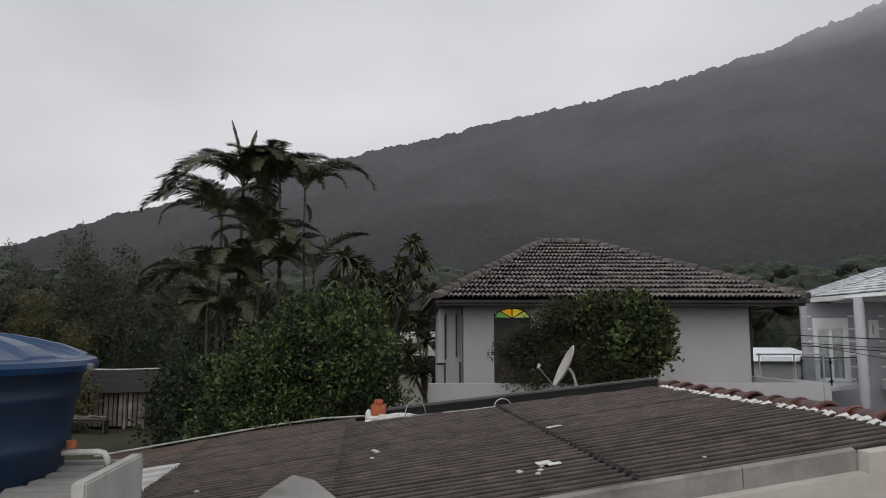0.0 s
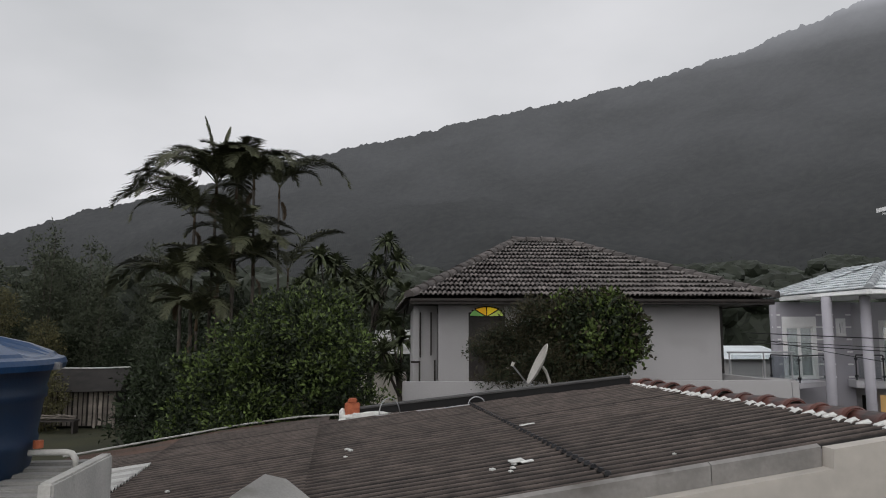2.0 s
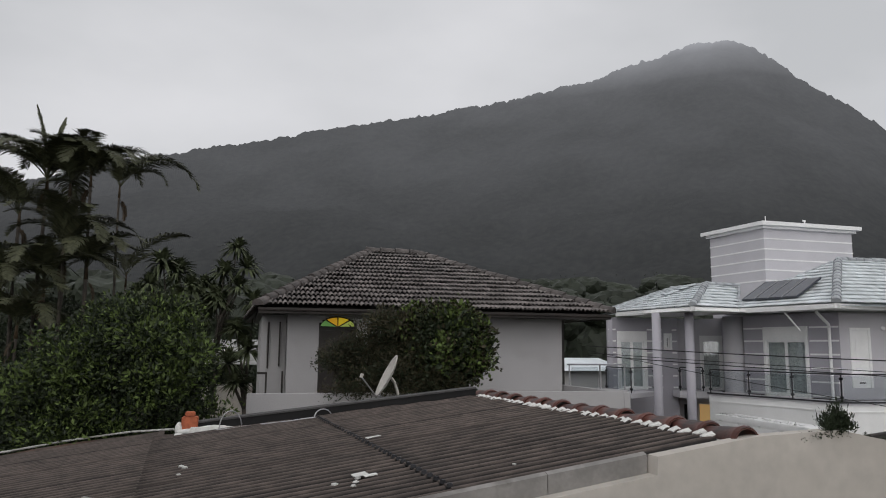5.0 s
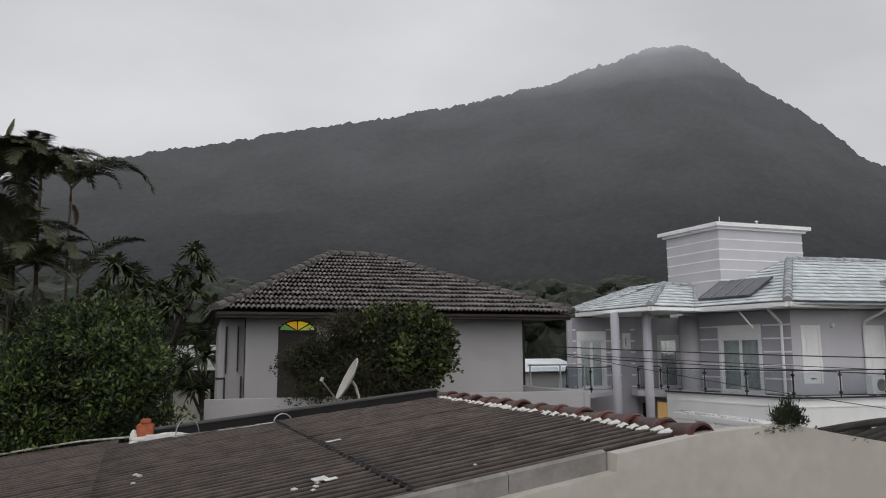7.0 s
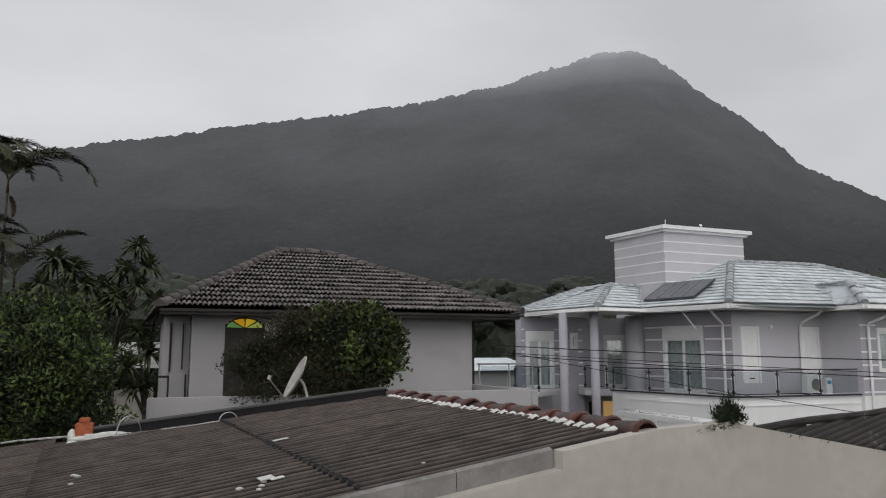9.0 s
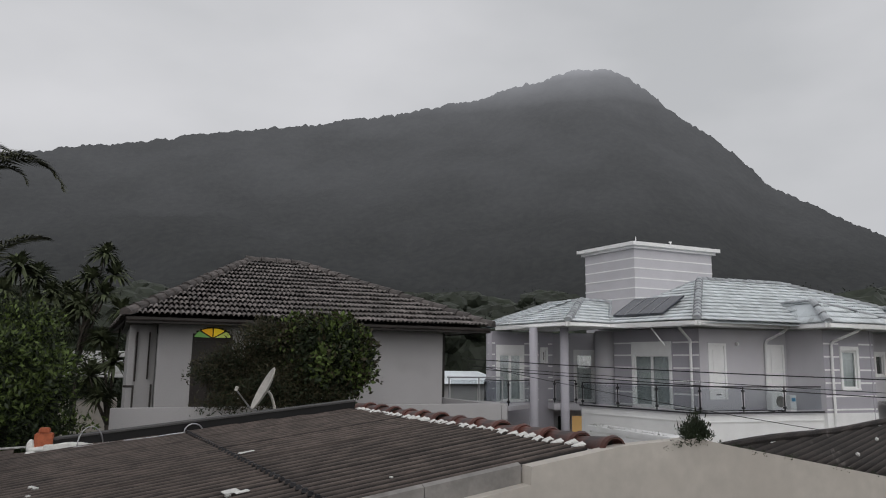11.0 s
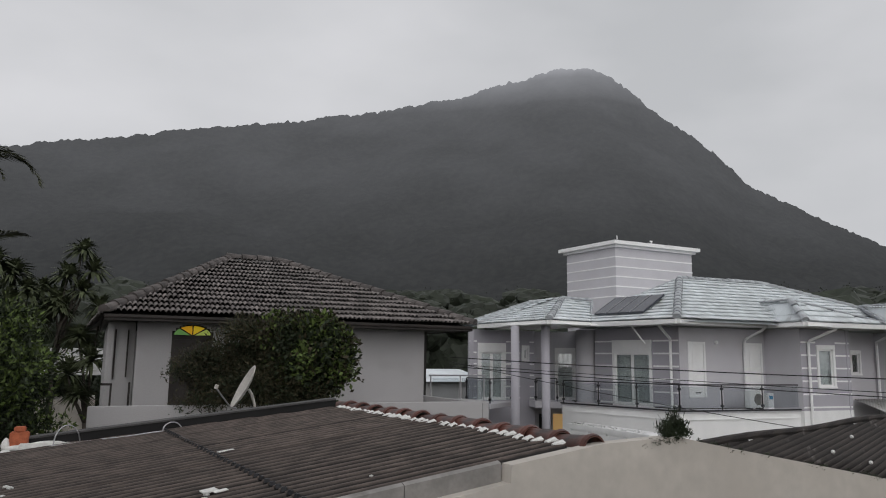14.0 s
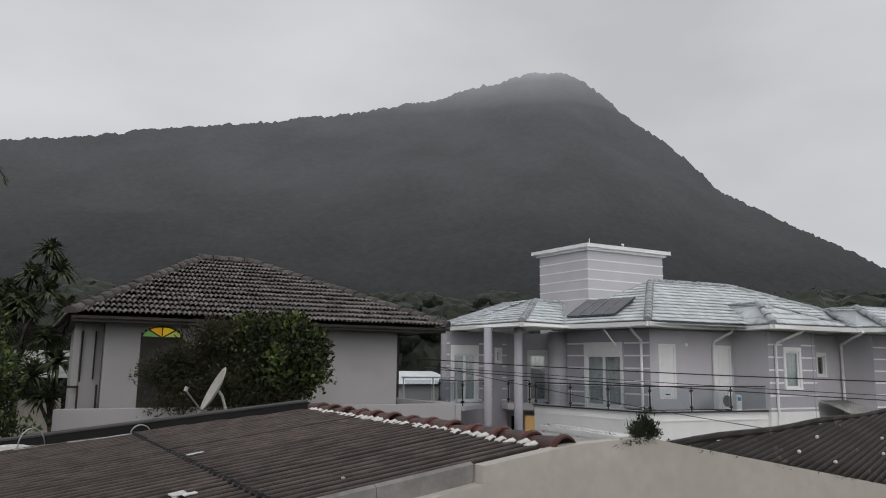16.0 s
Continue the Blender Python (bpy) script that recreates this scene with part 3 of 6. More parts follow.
for k in range(4):
    bm = bmesh.new()
    c = bm.verts.new((AW / 2, 0, AZ0 + 0.01))
    a0, a1 = math.pi - math.pi * k / 4 - 0.05, math.pi - math.pi * (k + 1) / 4 + 0.05
    arc = [bm.verts.new((AW / 2 + 0.4 * math.cos(a0 + (a1 - a0) * j / 5), 0, AZ0 + 0.01 + 0.225 * math.sin(a0 + (a1 - a0) * j / 5))) for j in range(6)]
    for p, q in zip(arc, arc[1:]):
        bm.faces.new((c, p, q))
    # each pane has a faint emission of its own colour
    part("pane", bm, glow_material("glowing_stained_glass", cols[k], 0.3), win, "faintly glowing coloured glass pane")
part("arch_frame", tube([(AW / 2 + 0.42 * math.cos(math.pi * (1 - j / 16)), 0, AZ0 + 0.245 * math.sin(math.pi * j / 16)) for j in range(17)], 0.028), M["wood_dark"], win)
for k in (1, 2, 3):
    a = math.pi * k / 4
    part("glazing_bar", rod(bmesh.new(), (AW / 2, -0.01, AZ0), (AW / 2 + 0.41 * math.cos(a), -0.01, AZ0 + 0.235 * math.sin(a)), 0.012), M["wood_dark"], win)
# wall infill above and beside the arch, so that the opening ends in a round head
bm = bmesh.new()
for j in range(12):
    x0, x1 = AW * j / 12, AW * (j + 1) / 12
    xm = (x0 + x1) / 2
    zz = AZ0 + 0.245 * math.sqrt(max(0, 1 - ((xm - AW / 2) / 0.43) ** 2))
    box(bm, (1.62 + x0, HY + 0.002, min(zz, 5.73)), (1.62 + x1, HY + 0.24, 5.74))
bmesh.ops.remove_doubles(bm, verts=bm.verts, dist=0.0005)
part("wall_infill", bm, M["white_wall"], white_house)

# terrace parapet in front
par = thing("parapet_wall", Matrix.Identity(4), "low white rendered terrace parapet", "wall")
part("panel", boxed((0.085, 14.0, 0), (7.62, 14.18, 4.17), 0.012), M["white_wall"], par)
part("panel", boxed((7.64, 14.05, 0), (7.8, 17.4, 4.14), 0.012), M["white_wall"], par)
deck = thing("terrace_deck", Matrix.Identity(4), "raised terrace deck behind the parapet", "terrace")
part("slab", boxed((0.1, 14.2, 3.0), (7.6, 16.98, 3.12)), M["plaster_grey"], deck)

# hip roof of single tiles
EV0, EV1 = Vector((0.24, HY - 0.85, 5.85)), Vector((8.56, HY - 0.85, 5.85))
RG0, RG1 = Vector((3.3, HY + 3.55, 7.65)), Vector((4.72, HY + 3.55, 7.63))
BK0, BK1 = Vector((-0.1, HY + 7.9, 5.80)), Vector((8.56, HY + 7.9, 5.85))


def tile_shape(width, length, waves=2, rise=0.035, butt=0.065):
    """A clay tile with rounded waves, lying along y (up the slope), its butt end raised."""
    vs, fs = [], []
    n = waves * 4
    for s in (0, 1):
        for yy, dz in ((0.0, butt), (length * 1.12, 0.005)):
            for k in range(n + 1):
                w = abs(math.sin(math.pi * waves * k / n)) ** 0.8
                vs.append((width * (k / n - 0.5), yy, dz + rise * w - 0.014 * s))
    m = n + 1
    for k in range(n):
        fs.append((k, k + 1, m + k + 1, m + k))
        fs.append((2 * m + k, 3 * m + k, 3 * m + k + 1, 2 * m + k + 1))
        fs.append((k, 2 * m + k, 2 * m + k + 1, k + 1))
    return vs, fs


def slope_frame(a, b, top):
    """Frame of a roof slope with eave from a to b: x along the eave, y up the slope."""
    x = (b - a).normalized()
    up = top - a
    y = (up - x * up.dot(x)).normalized()
    z = x.cross(y)
    return Matrix(((x.x, y.x, z.x, a.x), (x.y, y.y, z.y, a.y), (x.z, y.z, z.z, a.z), (0, 0, 0, 1)))


def tiled_slope(parent, a, b, r0, r1, tw, tl, mat, singles, waves=2, rise=0.035, seed=1, name="tile", deck=True):
    """Tiles on the slope between the eave a-b and the ridge r0-r1 (which may be one point)."""
    rr = random.Random(seed)
    fr = slope_frame(a, b, r0)
    inv = fr.inverted()
    A, B, R0, R1 = (inv @ p for p in (a, b, r0, r1))
    vs, fs = tile_shape(tw, tl, waves, rise, 0.08 if mat == M["tile_dark"] else 0.055)
    me = bpy.data.meshes.new("tile")
    me.from_pydata(vs, [], fs)
    me.materials.append(mat)
    me.polygons.foreach_set("use_smooth", [True] * len(me.polygons))
    jv, jf, count = [], [], 0
    y = 0.0
    H = R0.y
    while y < H - 0.05:
        f = min(1, (y + tl * 0.5) / H)
        x0, x1 = A.x + (R0.x - A.x) * f, B.x + (R1.x - B.x) * f
        k0, k1 = math.floor(x0 / tw), math.ceil(x1 / tw)
        for k in range(k0, k1):
            x = (k + 0.5) * tw
            if x < x0 or x > x1:
                continue
            m = fr @ pose(x + rr.uniform(-0.006, 0.006), y + rr.uniform(-0.012, 0.012), rr.uniform(0, 0.012), rr.uniform(-1.2, 1.2), rr.uniform(-1.5, 1.5), rr.uniform(-1.2, 1.2))
            if count < singles:
                ob = new(name, me)
                ob.parent = parent
                ob.matrix_local = m
                count += 1
            else:
                o = len(jv)
                jv.extend(m @ Vector(q) for q in vs)
                jf.extend(tuple(i + o for i in q) for q in fs)
        y += tl
    if jv:
        tagged(mesh_part("roof_tiles", jv, jf, mat, parent, smooth=True), kind="stuff")
    # boarding under the tiles
    if deck:
        mesh_part("roof_deck", [p - Vector((0, 0, 0.06)) for p in (a, b, r1, r0)], [(0, 1, 2, 3)], M["wood_dark"] if mat == M["tile_dark"] else mat, parent)


def hip_caps(parent, a, b, r, step, mat, lift=0.05, seed=2):
    """Half-round caps along a hip or ridge from a up to b."""
    rr = random.Random(seed)
    bm = bmesh.new()
    prof = [(r * (1.15 if e == 0 else 0.9), yy) for e, yy in ((0, 0.0), (1, step * 1.12))]
    rings = [[bm.verts.new((math.cos(math.pi * k / 6) * q, yy, math.sin(math.pi * k / 6) * q)) for k in range(7)] for q, yy in prof]
    for k in range(6):
        bm.faces.new((rings[0][k], rings[0][k + 1], rings[1][k + 1], rings[1][k]))
    bm.faces.new(rings[0])
    me = link_mesh("hip_tile", bm, mat, False)
    d = b - a
    n = max(1, int(d.length / step))
    base = d.to_track_quat("Y", "Z").to_matrix().to_4x4()
    for k in range(n):
        p = a + d * (k / n) + Vector((0, 0, lift))
        ob = new("hip_tile", me)
        ob.parent = parent
        ob.matrix_local = Matrix.Translation(p) @ base @ pose(0, 0, rr.uniform(-0.01, 0.01), rr.uniform(-2, 3), rr.uniform(-5, 5), rr.uniform(-2, 2))


hip_caps(white_house, EV0, RG0, 0.13, 0.33, M["tile_hip"], 0.05, 3)
hip_caps(white_house, EV1, RG1, 0.13, 0.33, M["tile_hip"], 0.05, 4)
hip_caps(white_house, RG0 - Vector((0.1, 0, 0)), RG1 + Vector((0.15, 0, 0)), 0.14, 0.35, M["tile_hip"], 0.05, 5)
part("fascia", boxed((0.27, HY - 0.8, 5.74), (8.52, HY - 0.76, 5.86)), M["wood_dark"], white_house)
part("fascia", boxed((0.25, HY - 0.75, 5.74), (0.29, HY + 7.6, 5.86)), M["wood_dark"], white_house)
part("fascia", boxed((8.5, HY - 0.75, 5.74), (8.54, HY + 7.6, 5.86)), M["wood_dark"], white_house)
# side terrace with its glazed rail
side = thing("side_terrace", Matrix.Identity(4), "side terrace with a steel and glass guard rail", "terrace")
part("slab", boxed((7.82, 17.41, 3.75), (9.6, 19.0, 3.98), 0.01), M["white_wall"], side)
for x in (8.0, 8.85, 9.55):
    part("post", rod(bmesh.new(), (x, 17.5, 3.98), (x, 17.5, 4.62), 0.02), M["steel"], side)
part("handrail", rod(bmesh.new(), (7.95, 17.5, 4.64), (9.6, 17.5, 4.64), 0.022), M["steel"], side)
ob = part("pane", boxed((8.05, 17.495, 4.03), (8.8, 17.505, 4.58)), M["rail_glass"], side)
ob.visible_shadow = False
ob = part("pane", boxed((8.9, 17.495, 4.03), (9.5, 17.505, 4.58)), M["rail_glass"], side)
ob.visible_shadow = False
part("pillar", boxed((7.9, 17.9, 0), (8.05, 18.05, 5.85), 0.01), M["wood_dark"], white_house, "dark timber post")

# ---- lilac house with pale tiled roofs ----
FLOOR, EAVE = 3.3, 6.65
lilac = thing("lilac_house", Matrix.Identity(4), "two-storey lilac house with white trim and pale tiled roofs", "house")


def lilac_wall(p, q, z0, z1, openings=(), mat="lilac", strips=(), name="wall"):
    """A wall from p to q with openings and thin white bands; returns its frame."""
    m = along(p, q)
    ln = dist(p, q)
    ob = part(name, wall_with_openings(ln, z0, z1, 0.2, list(openings)), M[mat], lilac)
    ob.matrix_local = m
    for x0, x1 in strips:
        z = FLOOR + 0.05
        while z < z1 - 0.25:
            band = part("white_band", boxed((x0, -0.014, z), (x1, -0.001, z + 0.065), 0.002), M["white"], lilac)
            band.matrix_local = m
            z += 0.51
    return m


def lilac_window(m, x0, x1, z0, z1, box_high=0.3, leaves=2, border=0.12, curtain=True):
    """A white window or glazed door with sashes, panes, a curtain and a roller box."""
    w = new("window")
    w.parent = lilac
    w.matrix_local = m
    zt = z1 - box_high
    part("surround", boxed((x0 - border, -0.05, z0), (x0, 0.12, z1), 0.006), M["white"], w)
    part("surround", boxed((x1, -0.05, z0), (x1 + border, 0.12, z1), 0.006), M["white"], w)
    part("lintel", boxed((x0 - border, -0.06, zt), (x1 + border, 0.12, z1 + border), 0.006), M["white"], w)
    part("window_sill", boxed((x0 - border, -0.07, z0 - 0.08), (x1 + border, 0.12, z0), 0.006), M["white"], w)
    step = (x1 - x0) / leaves
    for k in range(leaves):
        a, b = x0 + step * k + 0.004, x0 + step * (k + 1) - 0.004
        fb = bmesh.new()
        box(fb, (a, 0.02, z0), (a + 0.06, 0.07, zt))
        box(fb, (b - 0.06, 0.02, z0), (b, 0.07, zt))
        box(fb, (a + 0.06, 0.02, zt - 0.07), (b - 0.06, 0.07, zt))
        box(fb, (a + 0.06, 0.02, z0), (b - 0.06, 0.07, z0 + 0.07))
        bmesh.ops.remove_doubles(fb, verts=fb.verts, dist=0.0005)
        sash = part("sash", fb, M["white"], w)
        pane = part("pane", boxed((a + 0.06, 0.04, z0 + 0.07), (b - 0.06, 0.046, zt - 0.07)), M["glass"], sash)
        pane.visible_shadow = False
    if curtain:
        n = int((x1 - x0) / 0.06)
        vs = [(x0 + (x1 - x0) * k / n, 0.16 + 0.025 * math.sin(k * 1.9) + 0.01 * math.sin(k * 0.7), z) for z in (z0, zt) for k in range(n + 1)]
        mesh_part("curtain", vs, [(k, k + 1, n + 2 + k, n + 1 + k) for k in range(n)], M["curtain"], w, "pale hanging curtain", True)
    # near-black board: the room's lack of light is in its colour
    back = part("room_back", boxed((x0 - 0.2, 0.5, z0 - 0.1), (x1 + 0.2, 0.55, z1)), M["unlit_black"], w)
    return w


def panel_door(m, x0, x1, z0, z1):
    d = new("shutter_door")
    d.parent = lilac
    d.matrix_local = m
    fb = bmesh.new()
    for lo, hi in (((x0 - 0.1, -0.04, z0), (x0, 0.1, z1)), ((x1, -0.04, z0), (x1 + 0.1, 0.1, z1)), ((x0 - 0.1, -0.04, z1), (x1 + 0.1, 0.1, z1 + 0.1))):
        box(fb, lo, hi, 0.005)
    bmesh.ops.remove_doubles(fb, verts=fb.verts, dist=0.001)
    part("frame", fb, M["white"], d)
    part("leaf", boxed((x0 + 0.003, -0.01, z0), (x1 - 0.003, 0.05, z1 - 0.003), 0.004), M["white"], d)
    part("panel", boxed((x0 + 0.12, -0.03, z0 + 0.9), (x1 - 0.12, -0.011, z1 - 0.15), 0.006), M["white"], d)
    part("panel", boxed((x0 + 0.12, -0.03, z0 + 0.32), (x1 - 0.12, -0.011, z0 + 0.8), 0.006), M["white"], d)
    part("vent_slot", boxed((x0 + 0.22, -0.034, z0 + 0.16), (x1 - 0.22, -0.012, z0 + 0.2)), M["metal_dark"], d)


Wc, Bl, Ce, De, Be = (20.96, 22.44), (20.06, 26.66), (25.36, 22.21), (25.47, 20.56), (28.18, 20.42)
WT = 6.47
# face towards the terrace: glazed door between banded panels
lb = dist(Bl, Wc)
m = lilac_wall(Bl, Wc, FLOOR, WT, [(1.08, 2.95, FLOOR + 0.03, FLOOR + 2.6)], strips=((0.02, 0.96), (3.08, lb - 0.02)))
lilac_window(m, 1.12, 2.9, FLOOR + 0.05, FLOOR + 2.56, 0.42)
# long side with two shuttered windows
m = lilac_wall(Wc, Ce, FLOOR, WT, mat="lilac_light")
panel_door(m, 0.5, 1.18, FLOOR + 0.42, FLOOR + 2.5)
panel_door(m, 3.44, 4.16, FLOOR + 0.42, FLOOR + 2.5)
lamp = part("wall_lamp", boxed((1.74, -0.14, FLOOR + 2.52), (1.88, 0, FLOOR + 2.66), 0.03), M["white"], lilac)
lamp.matrix_local = m
lilac_wall(Ce, De, FLOOR, WT, mat="lilac_light")
# projecting bay, banded, white below the terrace line
m = lilac_wall(De, Be, FLOOR - 0.05, WT, [(0.92, 1.76, FLOOR + 0.86, FLOOR + 2.44)], strips=((0.02, 0.82), (1.9, dist(De, Be) - 0.02)))
lilac_window(m, 0.95, 1.72, FLOOR + 0.9, FLOOR + 2.42, 0.05, leaves=1, border=0.12)
for z in (FLOOR + 0.05, FLOOR + 0.56):
    band = part("white_band", boxed((0.822, -0.014, z), (1.898, -0.001, z + 0.065), 0.002), M["white"], lilac)
    band.matrix_local = m
ob = part("lower_wall", boxed((0, -0.02, 0), (dist(De, Be), 0.18, FLOOR - 0.052)), M["white"], lilac, "white lower wall")
ob.matrix_local = m
# recess with a small window, then the next bay
Bf, Bg, Bh, Bi = (28.09, 21.72), (31.39, 21.55), (31.5, 20.05), (38.0, 19.7)
lilac_wall(Be, Bf, 0, WT)
m = lilac_wall(Bf, Bg, 0, WT, [(1.8, 2.34, FLOOR + 1.36, FLOOR + 2.34)], mat="lilac_light")
lilac_window(m, 1.84, 2.3, FLOOR + 1.4, FLOOR + 2.3, 0.04, leaves=1, border=0.1, curtain=False)
lilac_wall(Bg, Bh, 0, WT, mat="lilac_light")
m = lilac_wall(Bh, Bi, 0, WT, strips=((0.02, 3.0),))
# recessed doorway beside the rounded pier, and the wing
Ra, Rb, Wa, Wb = (19.25, 30.3), (20.99, 29.12), (15.62, 30.08), (18.82, 29.62)
m = lilac_wall(Ra, Rb, FLOOR, WT, [(1.0, 1.86, FLOOR + 0.02, FLOOR + 2.3)], mat="lilac_light")
lilac_window(m, 1.06, 1.84, FLOOR + 0.04, FLOOR + 2.3, 0.1, leaves=1, border=0.1)
part("corner_pier", rod(bmesh.new(), (20.0, 27.2, 0), (20.0, 27.2, WT), 0.45, sides=32), M["lilac_light"], lilac, smooth=True)
lilac_wall((20.9, 29.3), (20.3, 27.5), FLOOR, WT, mat="lilac_light")
m = lilac_wall(Wa, Wb, 0, WT, [(0.52, 1.67, FLOOR + 0.03, FLOOR + 2.46), (2.66, 2.88, FLOOR + 1.8, FLOOR + 2.4)], strips=((0.02, 0.36), (1.8, 2.5), (2.98, 3.2)))
lilac_window(m, 0.55, 1.64, FLOOR + 0.06, FLOOR + 2.42, 0.28, border=0.14)
lilac_window(m, 2.68, 2.86, FLOOR + 1.82, FLOOR + 2.38, 0.04, leaves=1, border=0.1, curtain=False)
lilac_wall(Wb, Ra, 0, WT)
lilac_wall((19.0, 36.5), Wa, 0, WT)
for x, y in ((15.8, 26.32), (16.85, 25.66)):
    part("column", rod(bmesh.new(), (x, y, 0), (x, y, WT + 0.02), 0.175, sides=24), M["lilac"], lilac, "round pale lilac column", True)
# lower storey seen under the passage
ob = part("lower_wall", boxed((0, 0.0, 0), (dist(Ra, Rb), 0.2, FLOOR - 0.31)), M["lilac_light"], lilac)
ob.matrix_local = along(Ra, Rb)
ob = part("lit_window", boxed((0.86, -0.04, 1.7), (1.34, -0.002, 2.62)), glow_material("warm_lit_window", (0.8, 0.5, 0.2), 0.28), lilac, "warm lit window")
ob.matrix_local = along(Ra, Rb)
# near-black box, the dark of the lower recess put into its colour
ob = part("dark_door", boxed((0.2, -0.04, 0.4), (0.42, -0.002, 2.6)), M["unlit_black"], lilac)
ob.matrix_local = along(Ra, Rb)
# balcony and passage slabs
BAL = [(15.05, 29.4), (14.95, 26.92), (16.9, 28.4), (16.95, 29.85)]
for nm, plan, lo, hi in (("balcony_slab", BAL, FLOOR - 0.2, FLOOR - 0.02), ("passage_slab", [(18.5, 29.6), (18.2, 28.6), (19.6, 27.5), (20.3, 28.9), (19.3, 30.2)], FLOOR - 0.3, FLOOR - 0.01)):
    bm = bmesh.new()
    lower, upper = [bm.verts.new((*q, lo)) for q in plan], [bm.verts.new((*q, hi)) for q in plan]
    bm.faces.new(upper)
    bm.faces.new(lower[::-1])
    for k in range(len(plan)):
        bm.faces.new((lower[k], lower[(k + 1) % len(plan)], upper[(k + 1) % len(plan)], upper[k]))
    bmesh.ops.recalc_face_normals(bm, faces=bm.faces)
    part(nm, bm, M["lilac_light"], lilac)
# terrace with its white outer wall
T0, TL, TR = (19.75, 21.22), (18.53, 26.96), (25.66, 20.7)
for p, q in ((TL, T0), (T0, TR)):
    ob = part("terrace_wall", boxed((0, 0, 0), (dist(p, q), 0.18, FLOOR - 0.09)), M["white"], lilac, "plain white wall below the terrace")
    ob.matrix_local = along(p, q)
    ob = part("terrace_edge", boxed((-0.06, -0.05, FLOOR - 0.088), (dist(p, q) + 0.04, 0.9, FLOOR - 0.0), 0.01), M["lilac_light"], lilac)
    ob.matrix_local = along(p, q)
    ob = part("edge_line", boxed((-0.05, -0.07, FLOOR - 0.03), (dist(p, q) + 0.03, -0.052, FLOOR + 0.03)), M["metal_dark"], lilac)
    ob.matrix_local = along(p, q)
    ob = part("wall_moulding", boxed((0.0, -0.03, FLOOR - 0.34), (dist(p, q), -0.001, FLOOR - 0.3)), M["white"], lilac)
    ob.matrix_local = along(p, q)

# guard rails
def guard_rail(pts, z, high, posts, label):
    g = thing("guard_rail", Matrix.Identity(4), label, "railing", group="guard rails")
    for p, q in zip(pts, pts[1:]):
        part("handrail", rod(bmesh.new(), (*p, z + high), (*q, z + high), 0.025), M["metal_dark"], g)
        n = max(1, round(dist(p, q) / posts))
        for k in range(n + 1):
            x, y = p[0] + (q[0] - p[0]) * k / n, p[1] + (q[1] - p[1]) * k / n
            post = part("post", rod(bmesh.new(), (x, y, z), (x, y, z + high - 0.02), 0.026), M["metal_dark"], g)
            for h in (0.12, high - 0.2):
                part("clamp", boxed((x - 0.05, y - 0.05, z + h), (x + 0.05, y + 0.05, z + h + 0.09), 0.01), M["metal_dark"], post)
            if k < n:
                x2, y2 = p[0] + (q[0] - p[0]) * (k + 1) / n, p[1] + (q[1] - p[1]) * (k + 1) / n
                pane = part("pane", boxed((0.08, -0.005, z + 0.08), (dist((x, y), (x2, y2)) - 0.08, 0.005, z + high - 0.06)), M["rail_glass"], g)
                pane.matrix_local = along((x, y), (x2, y2))
                pane.visible_shadow = False


guard_rail([(18.56, 26.9), (19.8, 21.27), (25.6, 20.76)], FLOOR, 0.95, 1.95, "steel guard rail with clear glass panes on the terrace")
guard_rail([(15.1, 29.3), (15.0, 27.0), (16.86, 28.42)], FLOOR, 1.0, 2.4, "steel guard rail with clear glass panes on the balcony")
guard_rail([(18.25, 28.62), (19.0, 28.05)], FLOOR, 1.0, 1.5, "short steel guard rail with a glass pane on the passage")

# eaves: white soffit and gutter along each run
EAVE_STEP = [0]


def eave(p, q, z, deep=1.6):
    EAVE_STEP[0] += 1
    low = 0.006 * EAVE_STEP[0]
    m = along(p, q)
    ob = part("soffit", boxed((-0.1, 0.06, z - 0.12 - low), (dist(p, q) + 0.1, deep, z - 0.1 - low)), M["white"], lilac)
    ob.matrix_local = m
    bm = bmesh.new()
    prof = [(0.0, -0.16), (-0.02, 0.0), (0.02, 0.02), (0.05, 0.0), (0.058, -0.16)]
    ends = [[bm.verts.new((x, y, z + h)) for y, h in prof] for x in (-0.12, dist(p, q) + 0.12)]
    for k in range(5):
        bm.faces.new((ends[0][k], ends[1][k], ends[1][(k + 1) % 5], ends[0][(k + 1) % 5]))
    bm.faces.new(ends[0][::-1])
    bm.faces.new(ends[1])
    bmesh.ops.recalc_face_normals(bm, faces=bm.faces)
    ob = part("gutter", bm, M["white"], lilac)
    ob.matrix_local = m


def at(x, y, z=EAVE):
    return Vector((x, y, z))


E0, EL, EIN, E2 = at(19.51, 20.94), at(18.44, 25.97), at(18.62, 24.95), at(24.56, 21.3)
APEX, RIGHT = at(23.02, 24.48, 8.66), at(27.63, 24.24, 8.66)
tw, tl = 0.23, 0.33
MAIN_END = at(34.0, 20.2, 6.65)
tiled_slope(lilac, E0, MAIN_END, APEX, RIGHT, tw, tl, M["tile_white"], 300, 2, 0.045, 11, "roof_tile")
tiled_slope(lilac, EL, E0, APEX, APEX, tw, tl, M["tile_white"], 0, 2, 0.045, 12)
mesh_part("roof_back", [at(18.44, 25.97, 6.6), APEX - Vector((0, 0, 0.05)), RIGHT - Vector((0, 0, 0.05)), at(34.0, 20.2, 6.6), at(34, 28, 6.6), at(21, 29, 6.6)], [(0, 1, 5), (1, 2, 4, 5), (2, 3, 4)], M["tile_white"], lilac)
hip_caps(lilac, E0, APEX, 0.15, 0.36, M["tile_white_hip"], 0.05, 13)
hip_caps(lilac, APEX, RIGHT, 0.13, 0.36, M["tile_white_hip"], 0.04, 14)
